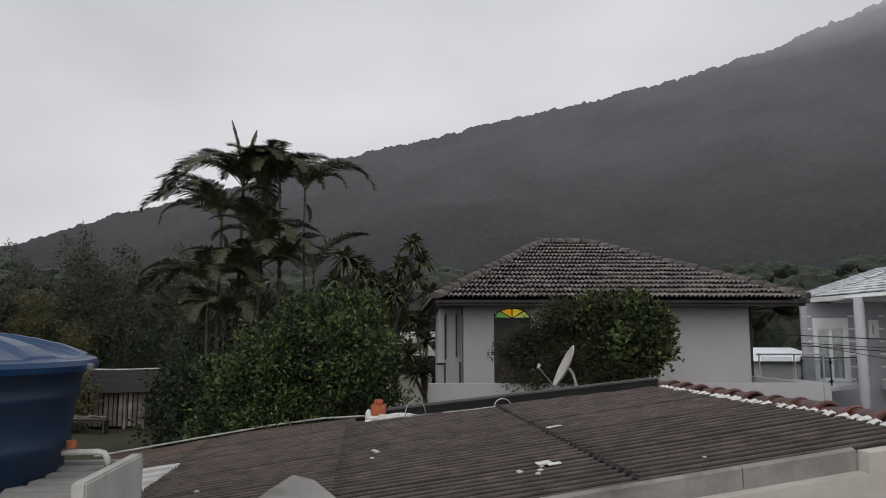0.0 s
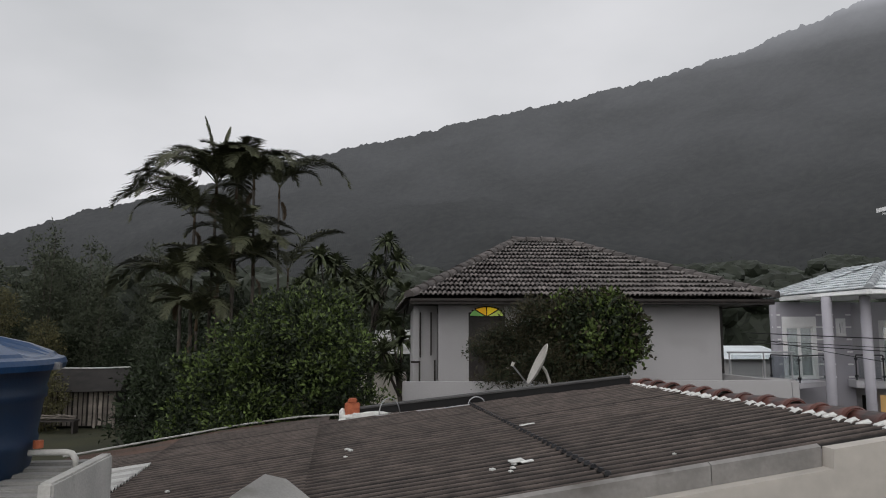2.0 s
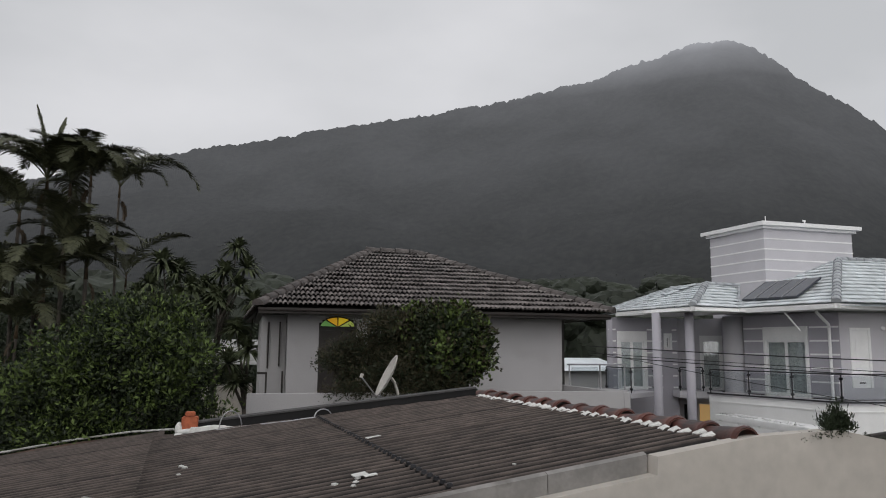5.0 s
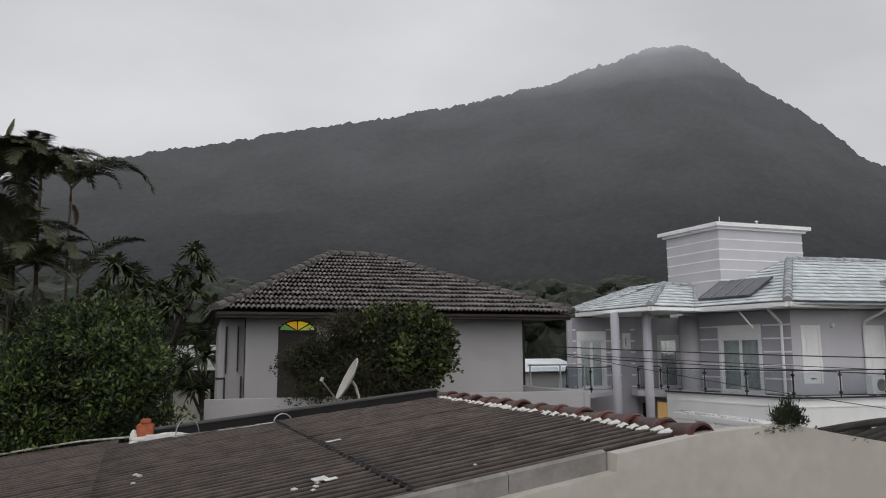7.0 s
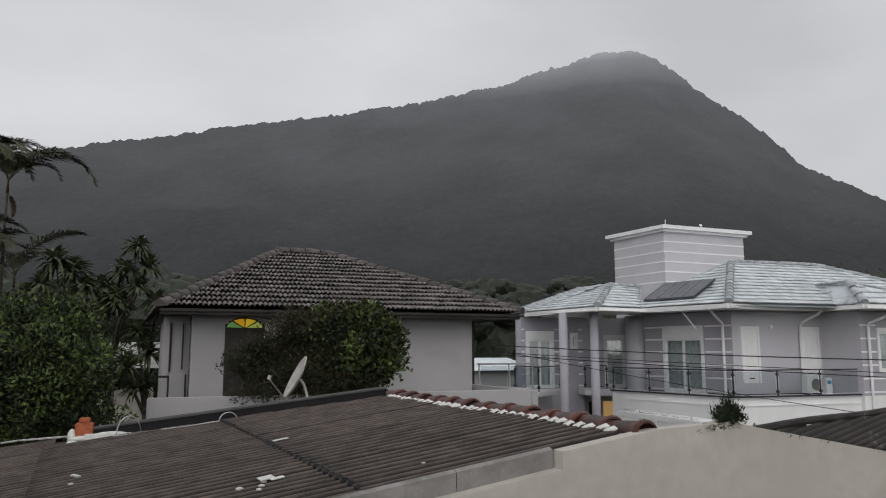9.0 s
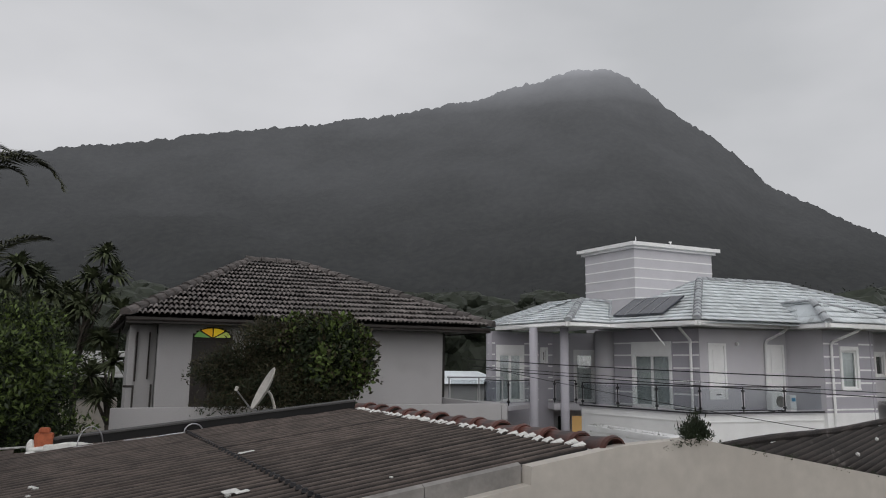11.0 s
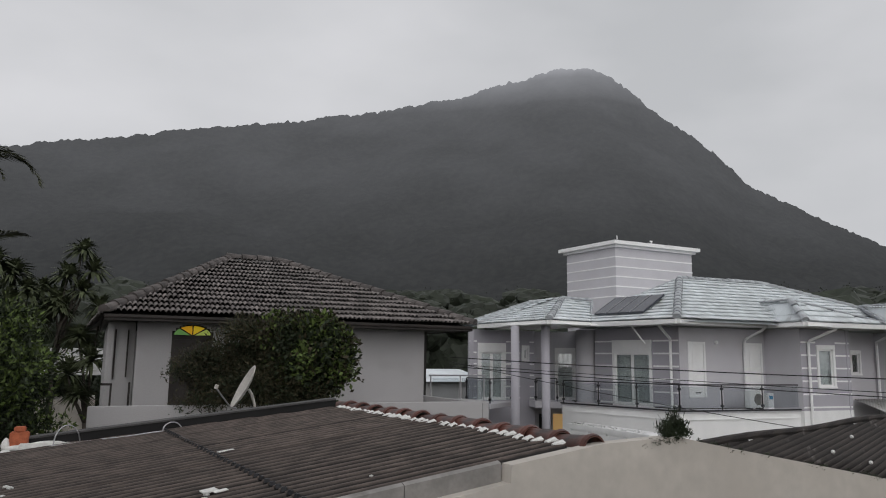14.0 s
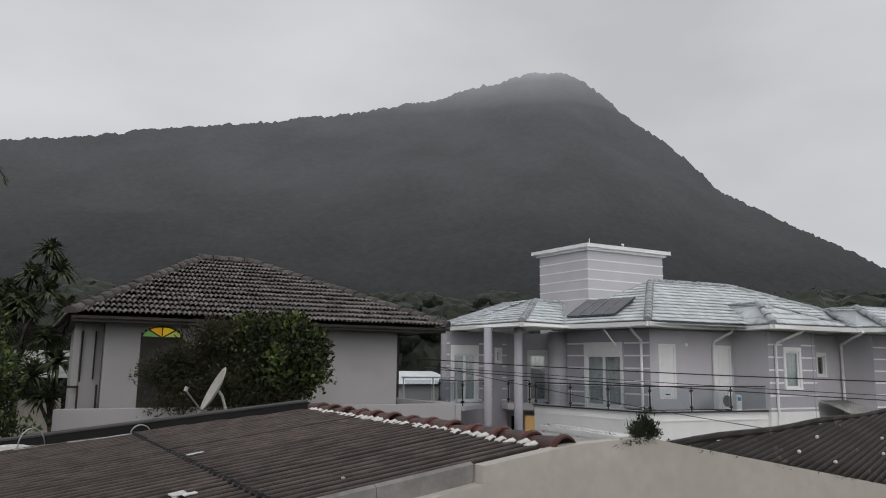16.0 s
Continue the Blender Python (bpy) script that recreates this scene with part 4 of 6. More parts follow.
hip_caps(lilac, MAIN_END, RIGHT, 0.13, 0.36, M["tile_white_hip"], 0.04, 15)
hip_caps(lilac, EL + (APEX - EL) * 0.3, APEX, 0.08, 0.36, M["tile_white_hip"], 0.03, 18)
eave((EIN.x, EIN.y), (E0.x, E0.y), EAVE)
eave((E0.x, E0.y), (E2.x, E2.y), EAVE)
# wing roof over the columns
W0, W1, WR, WS = at(15.77, 29.46), at(16.25, 24.47), at(18.92, 27.4, 7.8), at(20.56, 27.45, 7.8)
WT0, WB0 = at(19.19, 30.58, 7.85), at(17.0, 34.4, 6.75)
tiled_slope(lilac, W0, W1, WR, WR, tw, tl, M["tile_white"], 0, 2, 0.045, 16)
tiled_slope(lilac, W1, EIN, WR, WS, tw, tl, M["tile_white"], 0, 2, 0.045, 17)
tiled_slope(lilac, WB0, W0, WT0, WR, tw, tl, M["tile_white"], 0, 2, 0.045, 18)
mesh_part("roof_back", [WR - Vector((0, 0, 0.05)), WS - Vector((0, 0, 0.05)), at(21.2, 31, 7.0), WT0 - Vector((0, 0, 0.05))], [(0, 1, 2, 3)], M["tile_white"], lilac)
hip_caps(lilac, W1, WR, 0.14, 0.36, M["tile_white_hip"], 0.05, 19)
hip_caps(lilac, W0, WR, 0.08, 0.36, M["tile_white_hip"], 0.05, 20)
hip_caps(lilac, WR, WS, 0.1, 0.36, M["tile_white_hip"], 0.03, 20)
hip_caps(lilac, WB0, WT0, 0.09, 0.36, M["tile_white_hip"], 0.04, 20)
hip_caps(lilac, WT0, WR, 0.09, 0.36, M["tile_white_hip"], 0.04, 20)
hip_caps(lilac, EIN, WS, 0.05, 0.36, M["tile_white_hip"], 0.03, 22)
eave((W0.x, W0.y), (W1.x, W1.y), EAVE, 3.0)
eave((W1.x, W1.y), (EIN.x, EIN.y), EAVE, 3.0)
# hipped roofs over the two bays
B1, B1E, B1A, B1V = at(24.45, 19.45), at(29.2, 19.25), at(24.83, 20.4, 7.51), at(25.34, 22.26, 7.56)
B2, B2E, B2A, B2V = at(29.8, 18.25), at(38.5, 17.6), at(30.2, 19.8, 7.53), at(31.2, 22.0, 7.62)
for k, (inner, b, c, r1, r0) in enumerate(((E2, B1, B1E, B1A, B1V), (B1E, B2, B2E, B2A, B2V))):
    tiled_slope(lilac, inner, b, r0, r1, tw, tl, M["tile_white"], 0, 2, 0.045, 21 + k)
    top = r1 if k == 0 else at(37.4, 19.4, 7.55)
    tiled_slope(lilac, b, c, r1, top, tw, tl, M["tile_white"], 0, 2, 0.045, 25 + k)
    hip_caps(lilac, b, r1, 0.15, 0.36, M["tile_white_hip"], 0.05, 27 + k)
    hip_caps(lilac, r1, r0, 0.08, 0.36, M["tile_white_hip"], 0.04, 29 + k)
    hip_caps(lilac, c if k == 0 else top, r1, 0.07, 0.36, M["tile_white_hip"], 0.04, 31 + k)
    hip_caps(lilac, inner, r0, 0.06, 0.36, M["tile_white_hip"], 0.04, 33 + k)
    eave((inner.x, inner.y), (b.x, b.y), EAVE, 1.2)
    eave((b.x, b.y), (c.x, c.y), EAVE, 1.6)


# water tower: a skewed block with bands and a stepped cornice
TWC, TWR, TWL = Vector((22.54, 28.2, 0)), Vector((27.5, 28.33, 0)), Vector((22.18, 31.71, 0))
TWX, TWY = (TWR - TWC).normalized(), (TWL - TWC).normalized()


def tower_block(out, z0, z1):
    """A block on the tower's plan, wider by out on every side."""
    lx, ly = (TWR - TWC).length, (TWL - TWC).length
    plan = [TWC + TWX * a + TWY * b for a, b in ((-out, -out), (lx + out, -out), (lx + out, ly + out), (-out, ly + out))]
    bm = bmesh.new()
    lower, upper = [bm.verts.new((q.x, q.y, z0)) for q in plan], [bm.verts.new((q.x, q.y, z1)) for q in plan]
    for q in (upper, lower[::-1], *[(lower[k], lower[(k + 1) % 4], upper[(k + 1) % 4], upper[k]) for k in range(4)]):
        bm.faces.new(q)
    bmesh.ops.recalc_face_normals(bm, faces=bm.faces)
    return bm


part("tower_wall", tower_block(0, 6.6, 10.56), M["lilac_light"], lilac)
for k in range(5):
    part("white_band", tower_block(0.014, 8.16 + 0.478 * k, 8.22 + 0.478 * k), M["white"], lilac)
part("tower_cornice", tower_block(0.14, 10.56, 10.68), M["white"], lilac)
part("tower_cornice", tower_block(0.3, 10.682, 10.86), M["white"], lilac)
rod_at = TWC + TWX * 0.4 + TWY * 0.3
part("lightning_rod", rod(bmesh.new(), (rod_at.x, rod_at.y, 10.86), (rod_at.x, rod_at.y, 11.2), 0.02), M["white"], lilac)
rod_at = TWC + TWX * 2.7 + TWY * 0.4
part("antenna", rod(bmesh.new(), (rod_at.x, rod_at.y, 10.86), (rod_at.x, rod_at.y, 11.14), 0.025), M["white"], lilac)
part("antenna_head", boxed((rod_at.x - 0.1, rod_at.y - 0.03, 11.08), (rod_at.x + 0.06, rod_at.y + 0.03, 11.15), 0.01), M["white"], lilac)
# solar collector raised on the slope above the terrace
col = part("solar_collector", boxed((0, 0, 0), (2.5, 1.6, 0.08), 0.01), M["panel"], lilac, "dark solar water-heating collector")
col.matrix_local = slope_frame(EL, E0, APEX) @ pose(0.85, 0.5, 0.12, 3, 0, 0)
for k in range(4):
    strip = part("collector_bar", boxed((0.0 + 0.62 * k, -0.02, 0.081), (0.03 + 0.62 * k, 1.62, 0.1)), M["steel"], col)
# downpipes
for pts in (((19.75, 22.2, 6.5), (19.85, 22.25, 6.42), (20.75, 22.7, 6.0), (20.8, 22.75, 5.9), (20.8, 22.75, FLOOR)),
            ((24.4, 21.3, 6.5), (24.4, 21.4, 6.4), (24.2, 22.1, 6.05), (24.2, 22.18, 5.9), (24.2, 22.18, FLOOR)),
            ((26.3, 19.5, 6.5), (26.3, 19.6, 6.42), (25.85, 20.4, 6.0), (25.82, 20.46, 5.9), (25.82, 20.46, 0.2)),
            ((29.3, 19.0, 6.5), (29.4, 19.2, 6.4), (31.2, 21.3, 6.05), (31.35, 21.4, 5.9), (31.35, 21.4, 2.0))):
    part("downpipe", tube(pts, 0.055), M["white"], lilac, "white downpipe")
part("bracket_arm", rod(bmesh.new(), (19.3, 23.3, 6.52), (19.65, 22.9, 5.78), 0.03), M["white"], lilac)

ac = thing("air_conditioner", Matrix.Translation((23.75, 21.2, FLOOR)), "white outdoor air-conditioner unit with a dark fan grille", "air conditioner")
part("casing", boxed((-0.42, 0, 0.06), (0.28, 0.3, 0.72), 0.02), M["white"], ac)
fan = bmesh.new()
bmesh.ops.create_cone(fan, cap_ends=True, segments=24, radius1=0.22, radius2=0.22, depth=0.02, matrix=pose(0.0, -0.012, 0.38, 90))
part("fan_grille", fan, M["zinc"], ac)
part("foot", boxed((-0.36, 0.02, 0), (-0.28, 0.28, 0.059)), M["metal_dark"], ac)
part("foot", boxed((0.14, 0.02, 0), (0.22, 0.28, 0.059)), M["metal_dark"], ac)
bx = thing("white_box", Matrix.Translation((24.45, 21.2, FLOOR)), "small white plastic box with a blue label", "box")
part("body", boxed((-0.16, 0, 0), (0.16, 0.25, 0.62), 0.015), M["white"], bx)
part("label", boxed((-0.1, -0.006, 0.38), (0.1, -0.001, 0.52)), material("blue_label", (0.08, 0.3, 0.5), 0.5, 0.1), bx)

# tiles on the white house
tiled_slope(white_house, EV0, EV1, RG0, RG1, 0.21, 0.33, M["tile_dark"], 300, 2, 0.06, 31, "roof_tile")
tiled_slope(white_house, BK0, EV0, RG0 + Vector((0, 0.3, 0)), RG0, 0.21, 0.33, M["tile_dark"], 0, 2, 0.035, 32)
tiled_slope(white_house, EV1, BK1, RG1, RG1 + Vector((0, 0.3, 0)), 0.21, 0.33, M["tile_dark"], 0, 2, 0.035, 33)
mesh_part("roof_deck", [BK0, BK1, RG1, RG0], [(1, 0, 3, 2)], M["tile_dark"], white_house)

# ---- vegetation ----
def leaf_mesh(blobs, count, size, seed, droop=0.3, slim=0.45, shell=0.55, up=0.5):
    """Many small bent leaves filling ellipsoids (centre, radii), denser towards their outsides, in sprays of a few leaves."""
    g = np.random.RandomState(seed)
    vol = np.array([b[1][0] * b[1][1] * b[1][2] for b in blobs]) ** 0.75
    pick = g.choice(len(blobs), count // 4, p=vol / vol.sum())
    d = g.normal(size=(len(pick), 3))
    d /= np.linalg.norm(d, axis=1)[:, None]
    r = shell + (1 - shell) * g.rand(len(pick)) ** 0.6
    lump = 1 + 0.22 * np.sin(d[:, 0] * 5 + pick * 1.7) * np.sin(d[:, 1] * 4.3 + pick) + 0.18 * np.sin(d[:, 2] * 7 + pick * 2.3)
    cen = np.array([b[0] for b in blobs])[pick] + d * np.array([b[1] for b in blobs])[pick] * (r * lump)[:, None]
    cen, d = np.repeat(cen, 4, 0), np.repeat(d, 4, 0)
    n = len(cen)
    cen = cen + g.normal(size=(n, 3)) * size * 0.9
    ax = d + g.normal(size=(n, 3)) * 0.75 + np.array([0, 0, up])
    ax[:, 2] -= droop * g.rand(n)
    ax /= np.linalg.norm(ax, axis=1)[:, None]
    side = np.cross(ax, g.normal(size=(n, 3)))
    side /= np.linalg.norm(side, axis=1)[:, None] + 1e-9
    nor = np.cross(ax, side)
    s = size * (0.6 + 0.8 * g.rand(n))[:, None]
    v = np.empty((n, 4, 3))
    v[:, 0], v[:, 2] = cen, cen + ax * s
    v[:, 1] = cen + ax * s * 0.45 + side * s * slim * 0.5 + nor * s * 0.06
    v[:, 3] = cen + ax * s * 0.45 - side * s * slim * 0.5 + nor * s * 0.06
    return v.reshape(-1, 3).tolist(), [(4 * k, 4 * k + 1, 4 * k + 2, 4 * k + 3) for k in range(n)]


def limbs(base, tips, r, seed):
    """A tapered trunk that forks into limbs towards the tips."""
    rr = random.Random(seed)
    bm = bmesh.new()
    fork = Vector(base) + Vector((rr.uniform(-0.1, 0.1), rr.uniform(-0.1, 0.1), max(0.4, 0.45 * (min(t[2] for t in tips) - base[2]))))
    for ring in (tube([base, (Vector(base) + fork) / 2 + Vector((0.04, 0.02, 0)), fork], r, 8, r * 0.7),
                 *[tube([fork, (fork + Vector(t)) / 2 + Vector((rr.uniform(-0.2, 0.2), rr.uniform(-0.2, 0.2), 0.1)), t], r * 0.55, 6, r * 0.15) for t in tips]):
        me = bpy.data.meshes.new("limb")
        ring.to_mesh(me)
        ring.free()
        bm.from_mesh(me)
        bpy.data.meshes.remove(me)
    return bm


def shrub(name, base, blobs, count, size, mats, label, category="bush", seed=1, r=0.1, slim=0.45, up=0.5, shell=0.55, group="", sprays=0, lumpy=False):
    t = thing(name, Matrix.Identity(4), label, category, group)
    part("trunk", limbs(base, [tuple(b[0]) for b in blobs][:6], r, seed), M["bark"], t, smooth=True)
    rr = random.Random(seed + 50)
    extra = []
    for k in range(sprays):
        c, a = blobs[k % len(blobs)]
        d = Vector((rr.gauss(0, 1), rr.gauss(0, 1), rr.gauss(0.35, 0.8))).normalized()
        f, w = rr.uniform(0.78, 1.02) if lumpy else rr.uniform(0.85, 1.15), rr.uniform(0.2, 0.42) * min(a) if lumpy else rr.uniform(0.16, 0.34) * min(a)
        extra.append(((c[0] + d.x * a[0] * f, c[1] + d.y * a[1] * f, c[2] + d.z * a[2] * f), (w * rr.uniform(0.8, 1.5), w, w * rr.uniform(0.6, 1.1))))
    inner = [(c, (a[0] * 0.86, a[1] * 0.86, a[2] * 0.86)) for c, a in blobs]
    # inner leaves are darker: the bush's inner shade put into their colour
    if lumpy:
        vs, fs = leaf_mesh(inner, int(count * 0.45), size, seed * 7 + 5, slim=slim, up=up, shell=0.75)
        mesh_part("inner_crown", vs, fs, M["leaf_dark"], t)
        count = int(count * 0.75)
    blobs = extra if lumpy else [(c, (a[0] * 0.9, a[1] * 0.9, a[2] * 0.9)) for c, a in blobs] + extra
    # a darker second material adds to this painted inner shade
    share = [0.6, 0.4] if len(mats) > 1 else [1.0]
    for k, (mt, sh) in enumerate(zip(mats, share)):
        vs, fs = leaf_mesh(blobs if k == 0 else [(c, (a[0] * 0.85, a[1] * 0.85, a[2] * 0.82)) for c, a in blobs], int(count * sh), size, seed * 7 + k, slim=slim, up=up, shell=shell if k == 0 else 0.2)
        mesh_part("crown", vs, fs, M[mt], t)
    return t


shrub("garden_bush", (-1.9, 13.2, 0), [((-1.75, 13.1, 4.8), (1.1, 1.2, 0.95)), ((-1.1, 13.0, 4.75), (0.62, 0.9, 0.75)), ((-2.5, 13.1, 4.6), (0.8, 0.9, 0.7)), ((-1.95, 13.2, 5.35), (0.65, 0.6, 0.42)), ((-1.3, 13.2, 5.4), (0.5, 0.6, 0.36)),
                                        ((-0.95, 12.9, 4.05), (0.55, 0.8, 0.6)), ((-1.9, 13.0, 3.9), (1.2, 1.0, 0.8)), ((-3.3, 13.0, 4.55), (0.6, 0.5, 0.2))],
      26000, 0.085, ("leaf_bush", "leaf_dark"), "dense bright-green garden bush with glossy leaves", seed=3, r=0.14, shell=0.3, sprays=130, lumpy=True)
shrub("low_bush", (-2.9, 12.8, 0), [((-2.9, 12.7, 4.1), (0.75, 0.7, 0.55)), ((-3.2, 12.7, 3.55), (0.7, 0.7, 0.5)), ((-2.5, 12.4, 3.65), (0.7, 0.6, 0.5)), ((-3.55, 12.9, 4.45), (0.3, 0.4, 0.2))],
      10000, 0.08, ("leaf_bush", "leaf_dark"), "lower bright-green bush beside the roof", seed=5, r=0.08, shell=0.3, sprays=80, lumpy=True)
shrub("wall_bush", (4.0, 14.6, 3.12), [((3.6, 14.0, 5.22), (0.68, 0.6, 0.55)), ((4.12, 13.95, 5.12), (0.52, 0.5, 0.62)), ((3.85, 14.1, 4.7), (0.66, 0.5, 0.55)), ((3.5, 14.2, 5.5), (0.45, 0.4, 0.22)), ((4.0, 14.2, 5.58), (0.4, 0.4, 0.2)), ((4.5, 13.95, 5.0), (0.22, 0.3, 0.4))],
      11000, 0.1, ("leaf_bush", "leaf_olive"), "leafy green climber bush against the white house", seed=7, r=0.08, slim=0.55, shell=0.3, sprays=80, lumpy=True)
shrub("olive_bush", (2.3, 14.9, 3.12), [((2.05, 14.5, 4.9), (0.5, 0.5, 0.45)), ((2.5, 14.4, 5.0), (0.6, 0.5, 0.65)), ((3.0, 14.3, 5.1), (0.6, 0.5, 0.65)), ((2.3, 14.3, 4.4), (0.6, 0.4, 0.35)), ((1.65, 14.3, 4.75), (0.4, 0.3, 0.18)), ((2.9, 13.95, 4.4), (0.8, 0.3, 0.45)), ((3.7, 13.9, 4.4), (0.75, 0.35, 0.45)), ((3.3, 14.0, 4.75), (0.6, 0.35, 0.55)), ((2.75, 14.1, 5.5), (0.6, 0.3, 0.25)), ((3.3, 14.1, 5.5), (0.4, 0.3, 0.3)), ((1.9, 14.0, 4.2), (0.5, 0.25, 0.15))],
      34000, 0.07, ("leaf_olive", "leaf_dark"), "thin olive-brown creeper over the arched window", seed=9, r=0.05, slim=0.32, shell=0.15, sprays=60)


def frond_mesh(length, arch, seed, leaflets=46, width=0.6):
    """A feather palm leaf: an arched rib with drooping leaflets on both sides."""
    rr = random.Random(seed)
    vs, fs = [], []
    rib, p = [], Vector((0, 0, 0))
    for k in range(15):
        rib.append(p.copy())
        th = -arch * (k / 14) ** 1.35
        p = p + Vector((0, math.cos(th), math.sin(th))) * (length / 14)
    for k in range(14):
        o = len(vs)
        w = 0.022 * (1 - k / 15)
        for p in (rib[k], rib[k + 1]):
            vs.extend([p + Vector((-w, 0, 0)), p + Vector((w, 0, 0)), p + Vector((0, 0, w * 1.5))])
        for a, b in ((0, 1), (1, 2), (2, 0)):
            fs.append((o + a, o + b, o + 3 + b, o + 3 + a))
    for k in range(leaflets):
        f = 0.16 + 0.84 * k / leaflets
        i = min(13, int(f * 14))
        p = rib[i].lerp(rib[i + 1], f * 14 - i)
        d = (rib[i + 1] - rib[i]).normalized()
        ln = width * length * 0.4 * (math.sin(math.pi * min(1, f * 0.85 + 0.12)) ** 0.6) * rr.uniform(0.8, 1.15)
        for s in (-1, 1):
            out = (Vector((s * 0.8, 0, 0.5 - 0.5 * f)) + d * 0.5 + Vector((rr.uniform(-0.1, 0.1), 0, rr.uniform(-0.25, 0.15)))).normalized()
            mid, tip = p + out * ln * 0.55, p + out * ln + Vector((0, 0, -0.42 * ln))
            w = d * 0.032
            o = len(vs)
            vs.extend([p - w * 0.5, p + w * 0.5, mid + w, mid - w, tip])
            fs.extend([(o, o + 1, o + 2, o + 3), (o + 3, o + 2, o + 4)])
    return vs, fs


FRONDS = []
for k, (ln, ar) in enumerate(((3.7, 2.5), (3.5, 2.1), (3.1, 1.6), (3.4, 2.8), (2.2, 0.3))):
    vs, fs = frond_mesh(ln, ar, 40 + k, 60, 0.5 if k < 4 else 0.2)
    me = bpy.data.meshes.new("frond")
    me.from_pydata([tuple(v) for v in vs], [], fs)
    me.materials.append(M["frond"])
    FRONDS.append(me)
vs, fs = frond_mesh(1.6, 1.0, 60)
DRY = bpy.data.meshes.new("dry_frond")
DRY.from_pydata([tuple(v) for v in vs], [], fs)
DRY.materials.append(M["frond_dry"])


def palm(base, top, fronds, scale, seed, dry=1, r=0.08):
    """fronds: (heading, rise, kind, size) each; heading 90 points to -x."""
    rr = random.Random(seed)
    t = thing("palm_tree", Matrix.Translation(base), "feather palm with slender trunk and arching dark fronds", "palm tree", group="palm clump")
    d = Vector(top) - Vector(base)
    pts = [d * (k / 8) + Vector((0.1 * math.sin(k * 0.8 + seed), 0.1 * math.sin(k * 0.6), 0)) * (1 - k / 8) for k in range(9)]
    part("trunk", tube(pts, r, 10, r * 0.65), M["trunk_palm"], t, smooth=True)
    head = pts[-1]
    part("crownshaft", tube([head, head + Vector((0, 0, 0.5 * scale))], r * 0.8, 8, r * 0.4), M["frond_dry"], t, smooth=True)
    for a, tilt, kind, size in fronds:
        ob = new("frond", FRONDS[kind])
        ob.parent = t
        ob.matrix_local = Matrix.Translation(head + Vector((0, 0, 0.35 * scale))) @ pose(0, 0, 0, 0, 0, a + rr.uniform(-8, 8)) @ pose(0, 0, 0, tilt + rr.uniform(-4, 4)) @ pose(0, 0, 0, 0, rr.uniform(-25, 25)) @ Matrix.Scale(scale * size, 4)
    for k in range(dry):
        ob = new("dry_frond", DRY)
        ob.parent = t
        ob.matrix_local = Matrix.Translation(head) @ pose(0, 0, 0, 0, 0, rr.uniform(0, 360)) @ pose(0, 0, 0, -50) @ Matrix.Scale(scale * 0.5, 4)
    return t


def wheel(n, seed, rises=(50, 62, 72), size=0.85):
    """A full crown: fronds spread round the head."""
    rr = random.Random(seed)
    return [(360 * k / n + rr.uniform(-15, 15), rr.choice(rises) + rr.uniform(-6, 6), rr.choice((0, 1, 2, 3)), size * rr.uniform(0.85, 1.1)) for k in range(n)]


palm((-6.6, 26.0, 0), (-6.47, 26.0, 10.0), wheel(11, 1, (52, 66, 78), 0.88) + [(100, 84, 4, 1.15), (-60, 86, 4, 1.05), (80, 80, 1, 0.8), (95, 72, 2, 0.7), (100, 64, 2, 0.62)], 1.0, 70)
palm((-5.9, 26.3, 0), (-5.82, 26.2, 9.9), wheel(9, 2, (58, 70, 80), 0.85) + [(-80, 74, 1, 0.85)], 1.0, 71)
palm((-5.1, 26.1, 0), (-5.17, 26.0, 10.2), wheel(7, 3, (60, 70, 80), 0.7) + [(-70, 70, 1, 0.7), (60, 72, 1, 0.7), (-100, 60, 2, 0.6)], 1.0, 72, r=0.07)
palm((-4.2, 25.8, 0), (-4.24, 25.8, 9.85), [(-85, 68, 0, 0.8), (-95, 55, 0, 0.88), (-70, 70, 3, 0.6), (80, 74, 2, 0.6), (60, 66, 2, 0.5), (-20, 75, 2, 0.5), (170, 70, 2, 0.45)], 1.0, 73, 1, 0.055)
palm((-7.2, 25.8, 0), (-7.14, 25.8, 8.75), [(85, 72, 0, 1.0), (95, 60, 0, 0.95), (70, 80, 1, 0.95), (110, 76, 1, 0.9), (88, 84, 1, 0.8), (110, 50, 0, 0.75), (50, 70, 1, 0.8), (130, 62, 0, 0.8), (-90, 76, 1, 0.7), (-40, 72, 0, 0.7), (0, 66, 1, 0.7), (180, 70, 1, 0.75)], 1.0, 74)
palm((-3.75, 25.7, 3.0), (-3.85, 25.7, 6.9), [(-75, 72, 2, 0.85), (-95, 60, 1, 0.62), (60, 66, 2, 0.75), (85, 52, 1, 0.6), (20, 74, 2, 0.5)], 1.0, 75, 0, 0.05)
palm((-6.2, 25.5, 0), (-6.17, 25.4, 6.5), wheel(12, 6, (60, 72, 82), 0.8), 1.0, 76)
palm((-5.1, 25.6, 0), (-5.0, 25.5, 7.1), wheel(11, 7, (64, 74, 82), 0.7), 1.0, 77)
palm((-7.4, 25.2, 0), (-7.3, 25.1, 6.3), wheel(9, 8, (58, 70, 80), 0.75) + [(85, 50, 0, 0.9), (95, 60, 0, 0.8)], 1.0, 78)
palm((-5.7, 25.2, 0), (-5.65, 25.2, 7.6), wheel(11, 9, (64, 74, 82), 0.75), 1.0, 79)
palm((-6.7, 25.0, 0), (-6.7, 24.9, 5.2), wheel(11, 10, (58, 70, 80), 0.75), 1.0, 80)

